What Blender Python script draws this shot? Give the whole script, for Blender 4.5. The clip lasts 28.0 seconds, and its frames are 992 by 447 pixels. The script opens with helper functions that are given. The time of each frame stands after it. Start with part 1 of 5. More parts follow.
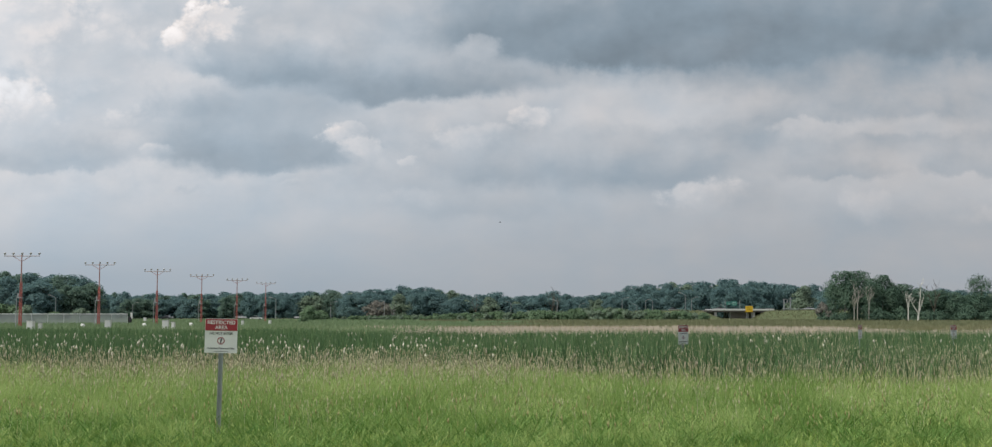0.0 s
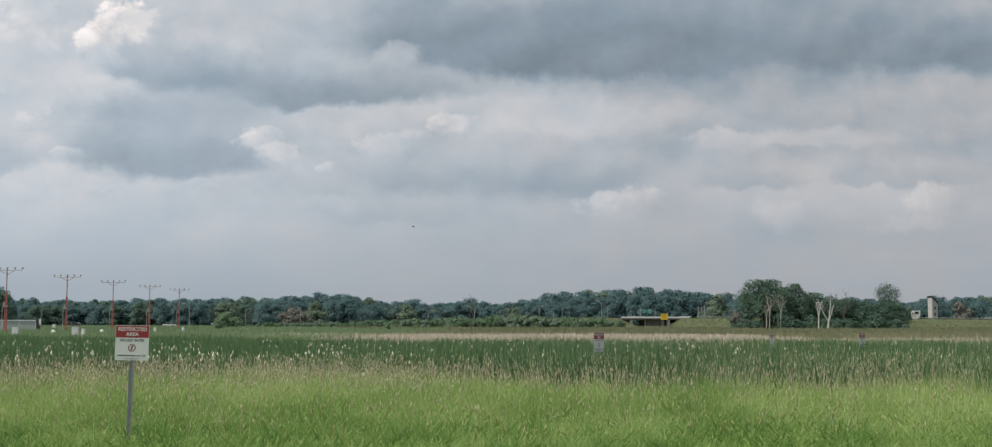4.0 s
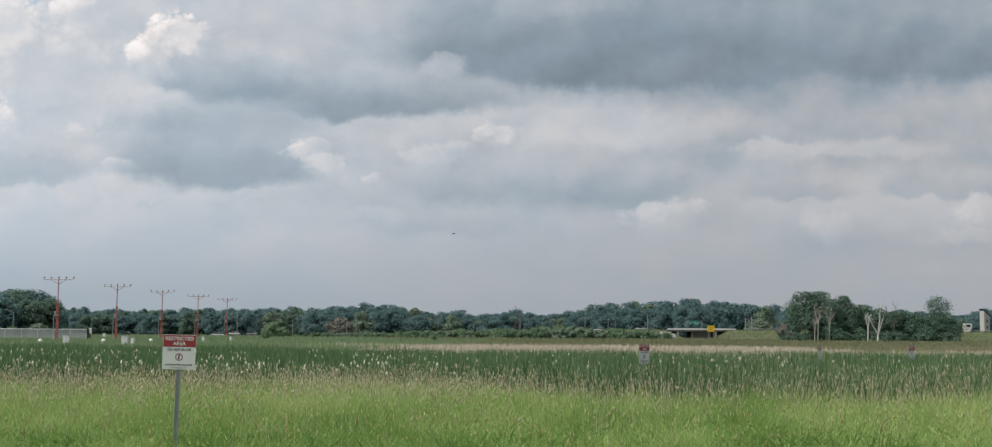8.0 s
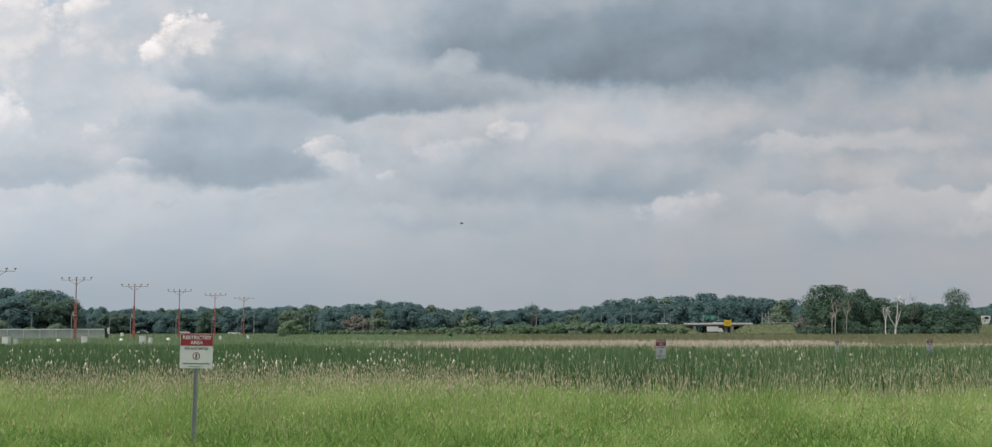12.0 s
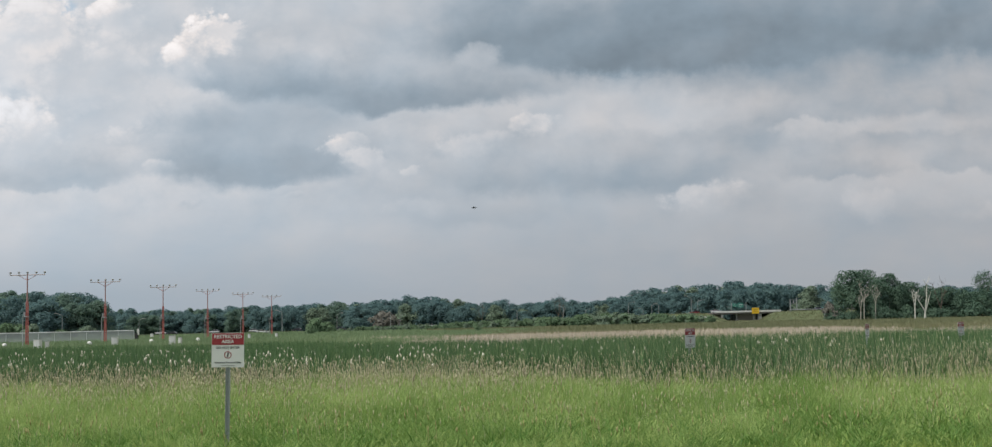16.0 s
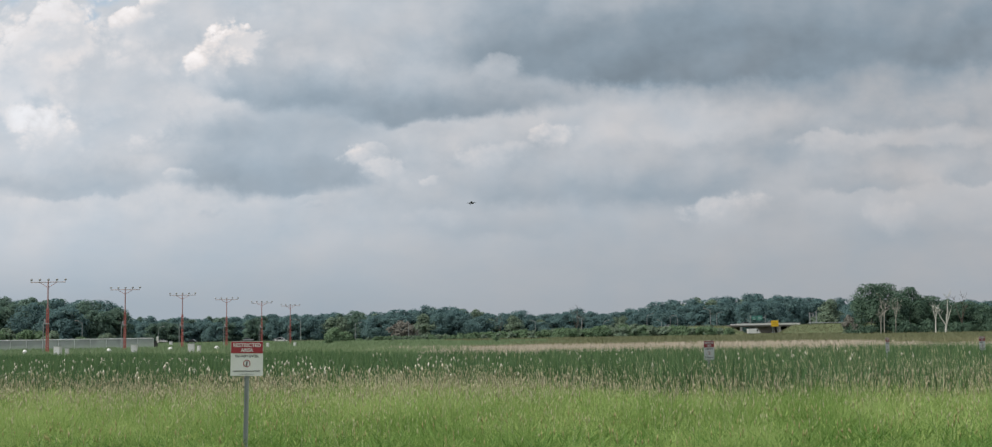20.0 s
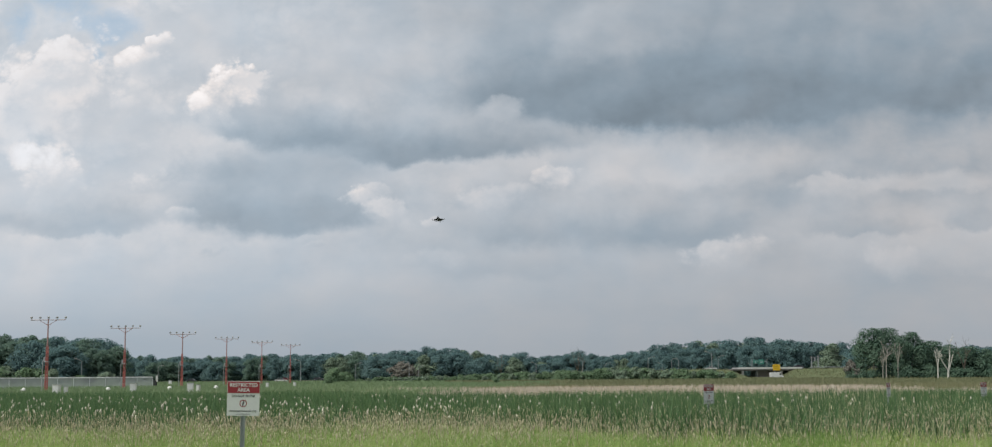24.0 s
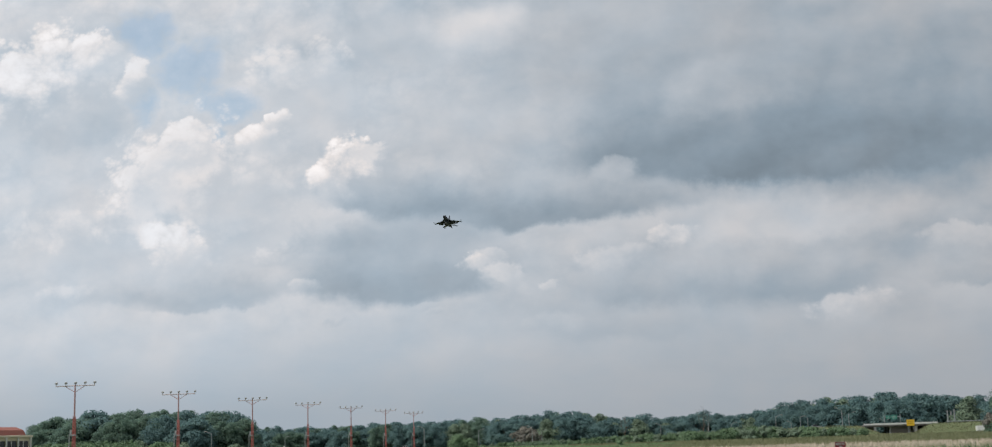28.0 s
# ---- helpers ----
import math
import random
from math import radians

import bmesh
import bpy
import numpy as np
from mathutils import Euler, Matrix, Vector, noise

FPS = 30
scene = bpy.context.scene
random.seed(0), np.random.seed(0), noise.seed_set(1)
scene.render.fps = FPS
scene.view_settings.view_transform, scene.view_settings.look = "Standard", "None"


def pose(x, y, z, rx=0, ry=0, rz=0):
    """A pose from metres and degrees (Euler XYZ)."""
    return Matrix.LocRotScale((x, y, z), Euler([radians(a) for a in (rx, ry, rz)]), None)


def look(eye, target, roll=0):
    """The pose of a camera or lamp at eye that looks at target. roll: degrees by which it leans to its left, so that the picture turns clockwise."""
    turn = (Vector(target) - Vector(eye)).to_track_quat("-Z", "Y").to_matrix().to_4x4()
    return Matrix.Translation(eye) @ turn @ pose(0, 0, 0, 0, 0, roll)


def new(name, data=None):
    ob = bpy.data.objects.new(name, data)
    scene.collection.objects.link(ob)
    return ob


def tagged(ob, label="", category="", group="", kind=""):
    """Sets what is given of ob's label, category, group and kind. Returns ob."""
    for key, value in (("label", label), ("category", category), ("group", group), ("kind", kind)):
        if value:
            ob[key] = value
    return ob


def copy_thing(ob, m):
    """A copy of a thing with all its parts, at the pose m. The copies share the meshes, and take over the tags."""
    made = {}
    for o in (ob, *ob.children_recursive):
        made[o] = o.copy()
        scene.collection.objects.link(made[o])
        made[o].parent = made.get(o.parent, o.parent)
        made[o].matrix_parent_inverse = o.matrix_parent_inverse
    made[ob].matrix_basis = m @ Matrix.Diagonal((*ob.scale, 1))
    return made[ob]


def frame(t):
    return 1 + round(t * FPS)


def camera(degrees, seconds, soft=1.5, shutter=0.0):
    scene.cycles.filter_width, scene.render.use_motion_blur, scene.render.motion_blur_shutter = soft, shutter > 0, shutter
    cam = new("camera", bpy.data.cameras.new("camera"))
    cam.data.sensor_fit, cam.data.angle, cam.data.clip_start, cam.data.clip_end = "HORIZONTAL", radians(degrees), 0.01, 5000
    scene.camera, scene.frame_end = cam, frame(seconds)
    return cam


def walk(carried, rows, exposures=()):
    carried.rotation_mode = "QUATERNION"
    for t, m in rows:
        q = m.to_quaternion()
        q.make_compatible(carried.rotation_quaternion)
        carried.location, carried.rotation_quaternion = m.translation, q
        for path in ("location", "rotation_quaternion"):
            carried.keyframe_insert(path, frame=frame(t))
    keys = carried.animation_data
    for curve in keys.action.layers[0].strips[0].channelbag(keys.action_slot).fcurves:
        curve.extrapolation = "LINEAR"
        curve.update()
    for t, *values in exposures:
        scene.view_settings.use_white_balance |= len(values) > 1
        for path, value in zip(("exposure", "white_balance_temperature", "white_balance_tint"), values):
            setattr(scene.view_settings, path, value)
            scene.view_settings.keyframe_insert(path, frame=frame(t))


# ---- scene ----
cam = camera(43.0, 28.0, soft=1.25)
EYE = 1.75
# seconds, sway to the side in metres, yaw, pitch and roll in degrees
PATH = [
    (0.0, -0.020, 0.00, 4.17, -0.00),
    (0.5, -0.019, -0.59, 3.73, -0.00),
    (1.0, -0.019, -1.04, 3.47, -0.05),
    (1.5, -0.018, -2.71, 3.55, -0.14),
    (2.0, -0.017, -3.48, 2.76, 0.05),
    (2.5, -0.016, -3.62, 2.78, -0.06),
    (3.0, -0.016, -3.64, 3.36, -0.09),
    (3.5, -0.015, -3.75, 4.03, -0.12),
    (5.5, 0.010, -3.17, 5.06, -0.42),
    (6.0, 0.010, -2.32, 5.06, -0.46),
    (6.5, 0.011, -1.99, 4.99, -0.55),
    (7.0, 0.011, -1.84, 4.96, -0.51),
    (7.5, 0.012, -1.70, 4.98, -0.43),
    (8.0, 0.012, -1.65, 4.99, -0.38),
    (8.5, 0.012, -1.40, 4.98, -0.11),
    (9.0, 0.013, -1.02, 4.98, -0.12),
    (9.5, 0.013, -0.90, 4.98, -0.15),
    (10.0, 0.014, -0.86, 4.94, -0.18),
    (10.5, 0.014, -0.80, 4.91, -0.23),
    (11.0, 0.015, -0.80, 4.91, -0.23),
    (11.5, 0.015, -0.89, 4.90, -0.03),
    (13.5, 0.015, -1.03, 4.51, 0.62),
    (14.0, 0.007, -1.19, 4.59, 1.54),
    (14.5, 0.000, -1.71, 4.45, 2.33),
    (15.0, -0.007, -1.50, 4.45, 2.47),
    (15.5, -0.015, -1.29, 4.53, 1.57),
    (16.0, -0.017, 0.18, 4.52, 1.37),
    (16.5, -0.020, 0.93, 4.57, 1.30),
    (17.0, -0.022, 1.21, 4.55, 1.28),
    (17.5, -0.022, 1.28, 4.68, 1.28),
    (18.0, -0.023, 1.29, 4.88, 1.28),
    (18.5, -0.023, 1.20, 5.05, 1.28),
    (19.0, -0.023, 1.17, 5.08, 1.13),
    (19.5, -0.024, 1.11, 5.01, 1.03),
    (20.0, -0.024, 1.03, 5.02, 0.90),
    (20.5, -0.028, 1.03, 5.10, 0.88),
    (21.0, -0.031, 1.00, 5.48, 0.81),
    (21.5, -0.035, 1.03, 5.58, 0.53),
    (23.5, 0.022, 0.88, 6.68, 0.39),
    (24.0, 0.020, 1.09, 6.90, 0.43),
    (24.5, 0.017, 1.74, 6.83, 0.72),
    (25.0, 0.015, 2.49, 7.11, 0.92),
    (25.5, 0.015, 3.13, 7.91, 0.88),
    (26.0, 0.015, 3.37, 8.22, 0.88),
    (26.5, 0.015, 4.24, 8.58, 0.86),
    (27.0, 0.015, 5.17, 8.76, 1.38),
    (27.5, 0.015, 5.75, 9.12, 1.83),
    (28.0, 0.015, 6.38, 9.86, 1.83),
]
walk(cam, [(t, pose(x, 0, EYE, 0, 0, yaw) @ pose(0, 0, 0, 90 + pitch) @ pose(0, 0, 0, 0, 0, -roll)) for t, x, yaw, pitch, roll in PATH],
     exposures=[(0.0, 0.05), (28.0, 0.05)])

# ---------------------------------------------------------------- sky and sun
SUN_EL, SUN_AZ = 58.0, -105.0        # degrees; azimuth from the y axis towards x


def sky_world():
    world = bpy.data.worlds.new("sky")
    scene.world = world
    world.use_nodes = True
    nt = world.node_tree
    nt.nodes.clear()

    def n(kind):
        return nt.nodes.new(kind)

    def link(a, b):
        nt.links.new(a, b)

    def put(socket, value):
        if isinstance(value, (int, float, tuple)):
            socket.default_value = value
        else:
            link(value, socket)

    def m(op, a, b=0.0, c=0.0, clamp=False):
        node = n("ShaderNodeMath")
        node.operation, node.use_clamp = op, clamp
        for s, v in zip(node.inputs, (a, b, c)):
            put(s, v)
        return node.outputs[0]

    def vm(op, a, b=(0, 0, 0), c=None):
        node = n("ShaderNodeVectorMath")
        node.operation = op
        put(node.inputs[0], a)
        put(node.inputs[1], b)
        if c is not None:
            put(node.inputs[2], c)
        return node.outputs["Value"] if op in ("LENGTH", "DOT_PRODUCT") else node.outputs["Vector"]

    def ramp(x, lo, hi, a=0.0, b=1.0, smooth=True):
        node = n("ShaderNodeMapRange")
        node.interpolation_type = "SMOOTHSTEP" if smooth else "LINEAR"
        for s, v in zip(node.inputs, (x, lo, hi, a, b)):
            put(s, v)
        return node.outputs[0]

    def fractal(vec, scale, detail, rough, colour=False):
        node = n("ShaderNodeTexNoise")
        put(node.inputs["Vector"], vec)
        put(node.inputs["Scale"], scale)
        put(node.inputs["Detail"], detail)
        put(node.inputs["Roughness"], rough)
        return node.outputs["Color" if colour else "Fac"]

    way = n("ShaderNodeTexCoord").outputs["Generated"]
    sep = n("ShaderNodeSeparateXYZ")
    link(way, sep.inputs[0])
    depth = m("MAXIMUM", m("ABSOLUTE", sep.outputs[1]), 0.12)
    u, v = m("DIVIDE", sep.outputs[0], depth), m("DIVIDE", sep.outputs[2], depth)
    flat = n("ShaderNodeCombineXYZ")
    link(u, flat.inputs[0])
    link(v, flat.inputs[1])
    link(m("MULTIPLY", sep.outputs[1], 0.4), flat.inputs[2])
    p0 = flat.outputs[0]
    # the plane of the sky is pushed about a little, and its clouds take their edges from noise at two scales
    push = vm("MULTIPLY", vm("SUBTRACT", fractal(p0, 16.0, 2.0, 0.5, True), (0.5, 0.5, 0.5)), (0.022, 0.012, 0.0))
    p = vm("ADD", p0, push)
    wide = m("SUBTRACT", fractal(vm("MULTIPLY", p, (1.0, 1.4, 1.0)), 14.0, 4.0, 0.5), 0.5)
    small = m("SUBTRACT", fractal(vm("MULTIPLY", p, (1.0, 1.2, 1.0)), 36.0, 6.0, 0.60), 0.5)
    cell = n("ShaderNodeTexVoronoi")
    cell.voronoi_dimensions = "2D"
    link(vm("MULTIPLY", p, (1.0, 1.25, 1.0)), cell.inputs["Vector"])
    for key, value in (("Scale", 30.0), ("Detail", 3.0), ("Roughness", 0.55), ("Lacunarity", 2.2)):
        cell.inputs[key].default_value = value
    puff = m("SUBTRACT", cell.outputs["Distance"], 0.62)
    grain = m("SUBTRACT", fractal(p, 95.0, 4.0, 0.6), 0.5)
    fuzz = m("MULTIPLY_ADD", puff, 0.55, m("MULTIPLY_ADD", small, 0.70, m("MULTIPLY_ADD", grain, 0.30, m("MULTIPLY", wide, 0.55))))
    mist = m("MULTIPLY_ADD", small, 0.25, m("MULTIPLY", wide, 0.9))
    drift = m("SUBTRACT", fractal(vm("MULTIPLY", p, (0.55, 2.2, 1.0)), 10.0, 5.0, 0.55), 0.5)
    level = m("MULTIPLY_ADD", m("MULTIPLY", fuzz, ramp(v, 0.05, 0.18)), ramp(u, -0.30, 0.0, -0.16, -0.05), m("MULTIPLY_ADD", drift, 0.10, m("MULTIPLY_ADD", wide, 0.08, m("MULTIPLY_ADD", ramp(u, -0.45, 0.25, 0.21, 0.0), ramp(v, -0.07, 0.15), BASE - 0.05))))

    curl = vm("MULTIPLY", vm("SUBTRACT", fractal(p0, 30.0, 5.0, 0.6, True), (0.5, 0.5, 0.5)), (0.034, 0.026, 0.0))
    made = 0

    def paced():
        """Ties the next clouds to the sum so far, so that they are worked out a few at a time."""
        nonlocal p, made
        made += 1
        if made % 4 == 0:
            p = vm("MULTIPLY_ADD", level, (1e-9, 1e-9, 0.0), p)

    def ellipse(cx, cy, sx, sy, base):
        """The place in a cloud's own measure: across, up, and the reach from its middle; base flattens its underside."""
        off = vm("MULTIPLY", vm("SUBTRACT", vm("ADD", p, curl), (cx, cy, 0.0)), (1 / sx, 1 / sy, 0.0))
        split = n("ShaderNodeSeparateXYZ")
        link(off, split.inputs[0])
        y = split.outputs[1]
        deep = m("MULTIPLY_ADD", m("MINIMUM", y, 0.0), base - 1.0, y)
        return off, y, m("SQRT", m("MULTIPLY_ADD", deep, deep, m("MULTIPLY", split.outputs[0], split.outputs[0])))

    def heap(cx, cy, sx, sy, lit, dark, cover, base, soft, frill, over=False):
        """A heap of cloud over those behind it: frilled and crisp above, soft below, lit from the upper left."""
        nonlocal level, gap
        paced()
        off, y, reach = ellipse(cx, cy, sx, sy, base)
        inner = ramp(y, -0.7, 0.5, 1.0 - min(0.9, soft * 1.1 + 0.45), 1.0 - soft)
        there = ramp(m("MULTIPLY_ADD", fuzz, frill, reach), inner, 1.15, cover, 0.0)
        side = m("MULTIPLY_ADD", fuzz, -1.0, vm("DOT_PRODUCT", off, (-0.42, 0.75, 0.0)))
        level = n_mix(n, put, there, level, ramp(side, -0.45, 0.75, dark, lit))
        if over:
            gap = m("MULTIPLY", gap, m("SUBTRACT", 1.0, there))

    def veil(cx, cy, sx, sy, lit, dark, cover, base, soft, frill):
        """A smooth sheet or underside that fades upwards and ends more firmly below."""
        nonlocal level
        paced()
        off, y, reach = ellipse(cx, cy, sx, sy, base)
        inner = ramp(y, -0.5, 0.4, 1.0 - soft * 0.75, 1.0 - min(0.95, soft * 1.3))
        there = ramp(m("MULTIPLY_ADD", mist, frill, reach), inner, 1.12, cover, 0.0)
        side = m("MULTIPLY_ADD", mist, -0.45, vm("DOT_PRODUCT", off, (-0.15, 0.8, 0.0)))
        level = n_mix(n, put, there, level, ramp(side, -0.5, 0.8, dark, lit))

    def hole(cx, cy, sx, sy):
        nonlocal gap
        paced()
        gap = m("MAXIMUM", gap, ramp(m("MULTIPLY_ADD", fuzz, 0.8, ellipse(cx, cy, sx, sy, 1.0)[2]), 0.45, 1.1, 0.5, 0.0))

    # blue sky shows through a slanting gap
    gap = m("MULTIPLY", wide, 0.0)
    hole(-0.413, 0.355, 0.044, 0.024)
    hole(-0.370, 0.321, 0.046, 0.034)
    hole(-0.334, 0.286, 0.032, 0.024)
    hole(-0.345, 0.262, 0.016, 0.016)
    hole(-0.412, 0.293, 0.019, 0.026)
    veil(-0.435, 0.204, 0.166, 0.131, 0.626, 0.590, 0.7, 1, 0.9, 0.3)
    veil(-0.490, 0.358, 0.080, 0.045, 0.600, 0.552, 0.6, 1, 0.9, 0.4)
    veil(-0.195, 0.337, 0.080, 0.035, 0.570, 0.510, 0.75, 1, 0.8, 0.5)
    veil(-0.271, 0.285, 0.060, 0.038, 0.644, 0.572, 0.8, 1, 0.6, 0.6)
    veil(-0.132, 0.262, 0.095, 0.038, 0.596, 0.500, 0.75, 1, 0.7, 0.6)
    veil(-0.122, 0.341, 0.055, 0.025, 0.762, 0.608, 0.9, 1, 0.7, 0.6)
    veil(0.088, 0.174, 0.166, 0.030, 0.578, 0.548, 0.85, 1, 0.7, 0.4)
    veil(0.329, 0.111, 0.181, 0.035, 0.536, 0.500, 0.7, 1, 0.8, 0.4)
    veil(0.006, 0.323, 0.154, 0.065, 0.495, 0.410, 0.8, 1, 0.7, 0.5)
    veil(0.213, 0.262, 0.237, 0.113, 0.422, 0.299, 0.92, 1.35, 0.55, 0.25)
    veil(0.117, 0.226, 0.196, 0.050, 0.323, 0.254, 0.9, 1.6, 0.35, 0.22)
    veil(0.437, 0.229, 0.211, 0.035, 0.294, 0.250, 0.8, 1.3, 0.5, 0.22)
    veil(0.070, 0.279, 0.065, 0.030, 0.536, 0.438, 0.8, 1, 0.8, 0.6)
    heap(-0.492, 0.307, 0.080, 0.061, 0.850, 0.530, 1, 1, 0.15, 0.69, True)
    heap(-0.455, 0.333, 0.033, 0.029, 0.850, 0.602, 0.9, 1, 0.14, 0.69, True)
    heap(-0.418, 0.308, 0.015, 0.027, 0.802, 0.554, 0.9, 1, 0.17, 0.69, True)
    heap(-0.462, 0.274, 0.056, 0.032, 0.566, 0.480, 0.7, 1.2, 0.42, 0.6, True)
    heap(-0.276, 0.310, 0.048, 0.032, 0.724, 0.572, 0.9, 1, 0.24, 0.805, True)
    heap(-0.353, 0.197, 0.099, 0.080, 0.802, 0.566, 1, 1, 0.15, 0.69, True)
    heap(-0.371, 0.256, 0.026, 0.021, 0.826, 0.614, 0.9, 1, 0.14, 0.805, True)
    heap(-0.312, 0.256, 0.023, 0.017, 0.874, 0.614, 0.9, 1, 0.14, 0.805, True)
    heap(-0.302, 0.273, 0.008, 0.006, 0.922, 0.722, 0.9, 1, 0.21, 0.575, True)
    heap(-0.342, 0.223, 0.051, 0.029, 0.778, 0.578, 0.8, 1, 0.28, 0.805, True)
    heap(-0.282, 0.247, 0.032, 0.021, 0.548, 0.500, 0.7, 1, 0.42, 0.5)
    heap(-0.388, 0.172, 0.032, 0.022, 0.886, 0.626, 0.8, 1, 0.28, 0.805)
    heap(-0.474, 0.179, 0.069, 0.029, 0.730, 0.542, 0.7, 1, 0.42, 0.69)
    heap(-0.473, 0.131, 0.037, 0.010, 0.706, 0.554, 0.7, 1, 0.42, 0.69)
    heap(-0.375, 0.244, 0.036, 0.023, 0.790, 0.600, 0.9, 1, 0.2, 0.805, True)
    heap(-0.297, 0.271, 0.012, 0.008, 0.810, 0.640, 0.85, 1, 0.25, 0.805, True)
    heap(-0.341, 0.206, 0.060, 0.030, 0.720, 0.570, 0.75, 1, 0.3, 0.92)
    heap(-0.382, 0.164, 0.029, 0.022, 0.820, 0.600, 0.85, 1, 0.25, 0.805)
    heap(-0.294, 0.153, 0.035, 0.013, 0.710, 0.550, 0.75, 1, 0.35, 0.92)
    heap(-0.263, 0.128, 0.018, 0.008, 0.760, 0.580, 0.8, 1, 0.3, 0.92)
    heap(-0.404, 0.222, 0.030, 0.030, 0.710, 0.580, 0.7, 1, 0.4, 0.92)
    veil(-0.358, 0.130, 0.125, 0.018, 0.525, 0.468, 0.8, 1.4, 0.6, 0.4)
    veil(-0.360, 0.121, 0.077, 0.013, 0.500, 0.442, 0.7, 1.4, 0.6, 0.4)
    veil(-0.077, 0.191, 0.136, 0.027, 0.495, 0.318, 0.95, 1.25, 0.4, 0.4)
    veil(-0.007, 0.210, 0.021, 0.009, 0.620, 0.524, 0.45, 1, 0.6, 0.6)
    heap(-0.226, 0.222, 0.043, 0.032, 0.892, 0.500, 1, 1, 0.14, 0.69)
    heap(-0.250, 0.217, 0.023, 0.021, 0.904, 0.596, 0.9, 1, 0.17, 0.69)
    heap(-0.220, 0.243, 0.021, 0.012, 0.940, 0.644, 0.95, 1, 0.17, 0.69)
    veil(-0.186, 0.202, 0.066, 0.027, 0.519, 0.349, 0.95, 1.15, 0.55, 0.4)
    veil(-0.190, 0.170, 0.089, 0.021, 0.519, 0.405, 0.9, 1, 0.5, 0.5)
    veil(-0.245, 0.187, 0.029, 0.008, 0.668, 0.572, 0.85, 1, 0.6, 0.6)
    veil(-0.190, 0.141, 0.104, 0.037, 0.495, 0.367, 0.95, 1.2, 0.42, 0.45)
    heap(-0.269, 0.128, 0.016, 0.009, 0.724, 0.548, 0.45, 1, 0.35, 0.69)
    heap(-0.119, 0.144, 0.018, 0.011, 0.636, 0.528, 0.6, 1, 0.21, 0.7)
    heap(-0.108, 0.129, 0.024, 0.014, 0.534, 0.516, 0.6, 1, 0.28, 0.7)
    heap(-0.174, 0.107, 0.026, 0.006, 0.546, 0.512, 0.7, 1, 0.35, 0.6)
    heap(-0.071, 0.089, 0.033, 0.011, 0.512, 0.467, 0.63, 1, 0.35, 0.6)
    heap(-0.248, 0.101, 0.015, 0.004, 0.572, 0.512, 0.8, 1, 0.35, 0.6)
    heap(-0.011, 0.139, 0.051, 0.015, 0.614, 0.504, 0.765, 1, 0.28, 0.7)
    heap(0.030, 0.150, 0.023, 0.020, 0.698, 0.480, 0.9, 1, 0.14, 0.5)
    veil(0.073, 0.121, 0.142, 0.027, 0.500, 0.375, 0.9, 1.1, 0.5, 0.45)
    veil(0.014, 0.091, 0.101, 0.021, 0.500, 0.442, 0.8, 1.2, 0.6, 0.4)
    heap(0.165, 0.093, 0.033, 0.019, 0.626, 0.480, 0.81, 1, 0.28, 0.7)
    veil(0.206, 0.071, 0.077, 0.019, 0.475, 0.431, 0.7, 1.2, 0.6, 0.4)
    heap(0.259, 0.146, 0.045, 0.011, 0.536, 0.480, 0.72, 1, 0.28, 0.7)
    veil(0.273, 0.116, 0.062, 0.012, 0.462, 0.400, 0.85, 1.2, 0.5, 0.4)
    heap(0.297, 0.086, 0.026, 0.015, 0.536, 0.480, 0.72, 1, 0.35, 0.7)
    veil(0.363, 0.121, 0.030, 0.013, 0.450, 0.387, 0.8, 1.2, 0.5, 0.4)
    veil(0.426, 0.183, 0.083, 0.020, 0.475, 0.400, 0.8, 1.3, 0.5, 0.4)
    veil(0.409, 0.122, 0.065, 0.015, 0.462, 0.400, 0.8, 1.3, 0.5, 0.45)
    heap(0.424, 0.100, 0.026, 0.016, 0.590, 0.492, 0.72, 1, 0.28, 0.7)
    heap(0.408, 0.080, 0.032, 0.009, 0.512, 0.492, 0.63, 1, 0.35, 0.6)
    veil(0.330, 0.150, 0.075, 0.010, 0.560, 0.512, 0.7, 1, 0.6, 0.6)
    heap(-0.105, 0.132, 0.022, 0.013, 0.660, 0.550, 0.8, 1, 0.3, 0.8)
    heap(-0.131, 0.144, 0.015, 0.007, 0.690, 0.550, 0.8, 1, 0.25, 0.8)
    heap(-0.065, 0.124, 0.007, 0.005, 0.680, 0.580, 0.45, 1, 0.3, 0.8)
    heap(-0.065, 0.091, 0.030, 0.010, 0.540, 0.490, 0.7, 1, 0.4, 0.7)
    heap(-0.166, 0.102, 0.013, 0.005, 0.570, 0.500, 0.7, 1, 0.4, 0.7)
    heap(-0.245, 0.100, 0.008, 0.004, 0.600, 0.520, 0.45, 1, 0.4, 0.7)
    heap(-0.008, 0.213, 0.023, 0.010, 0.600, 0.500, 0.45, 1, 0.4, 0.7)

    # billows face the light from the upper left
    def mound(at):
        return fractal(vm("MULTIPLY", at, (1.0, 1.35, 1.0)), 15.0, 4.0, 0.5)
    relief = m("SUBTRACT", mound(p), mound(vm("ADD", p, (-0.010, 0.013, 0.0))))
    level = m("MULTIPLY_ADD", m("MULTIPLY", relief, ramp(v, 0.03, 0.14)), RELIEF, level)
    # haze pales the sky towards the ground
    haze = m("MULTIPLY", ramp(v, -0.01, 0.11, 1.0, 0.0), 0.68)
    level = n_mix(n, put, haze, level, 0.352)
    level = m("MAXIMUM", m("MINIMUM", level, 0.95), 0.17)
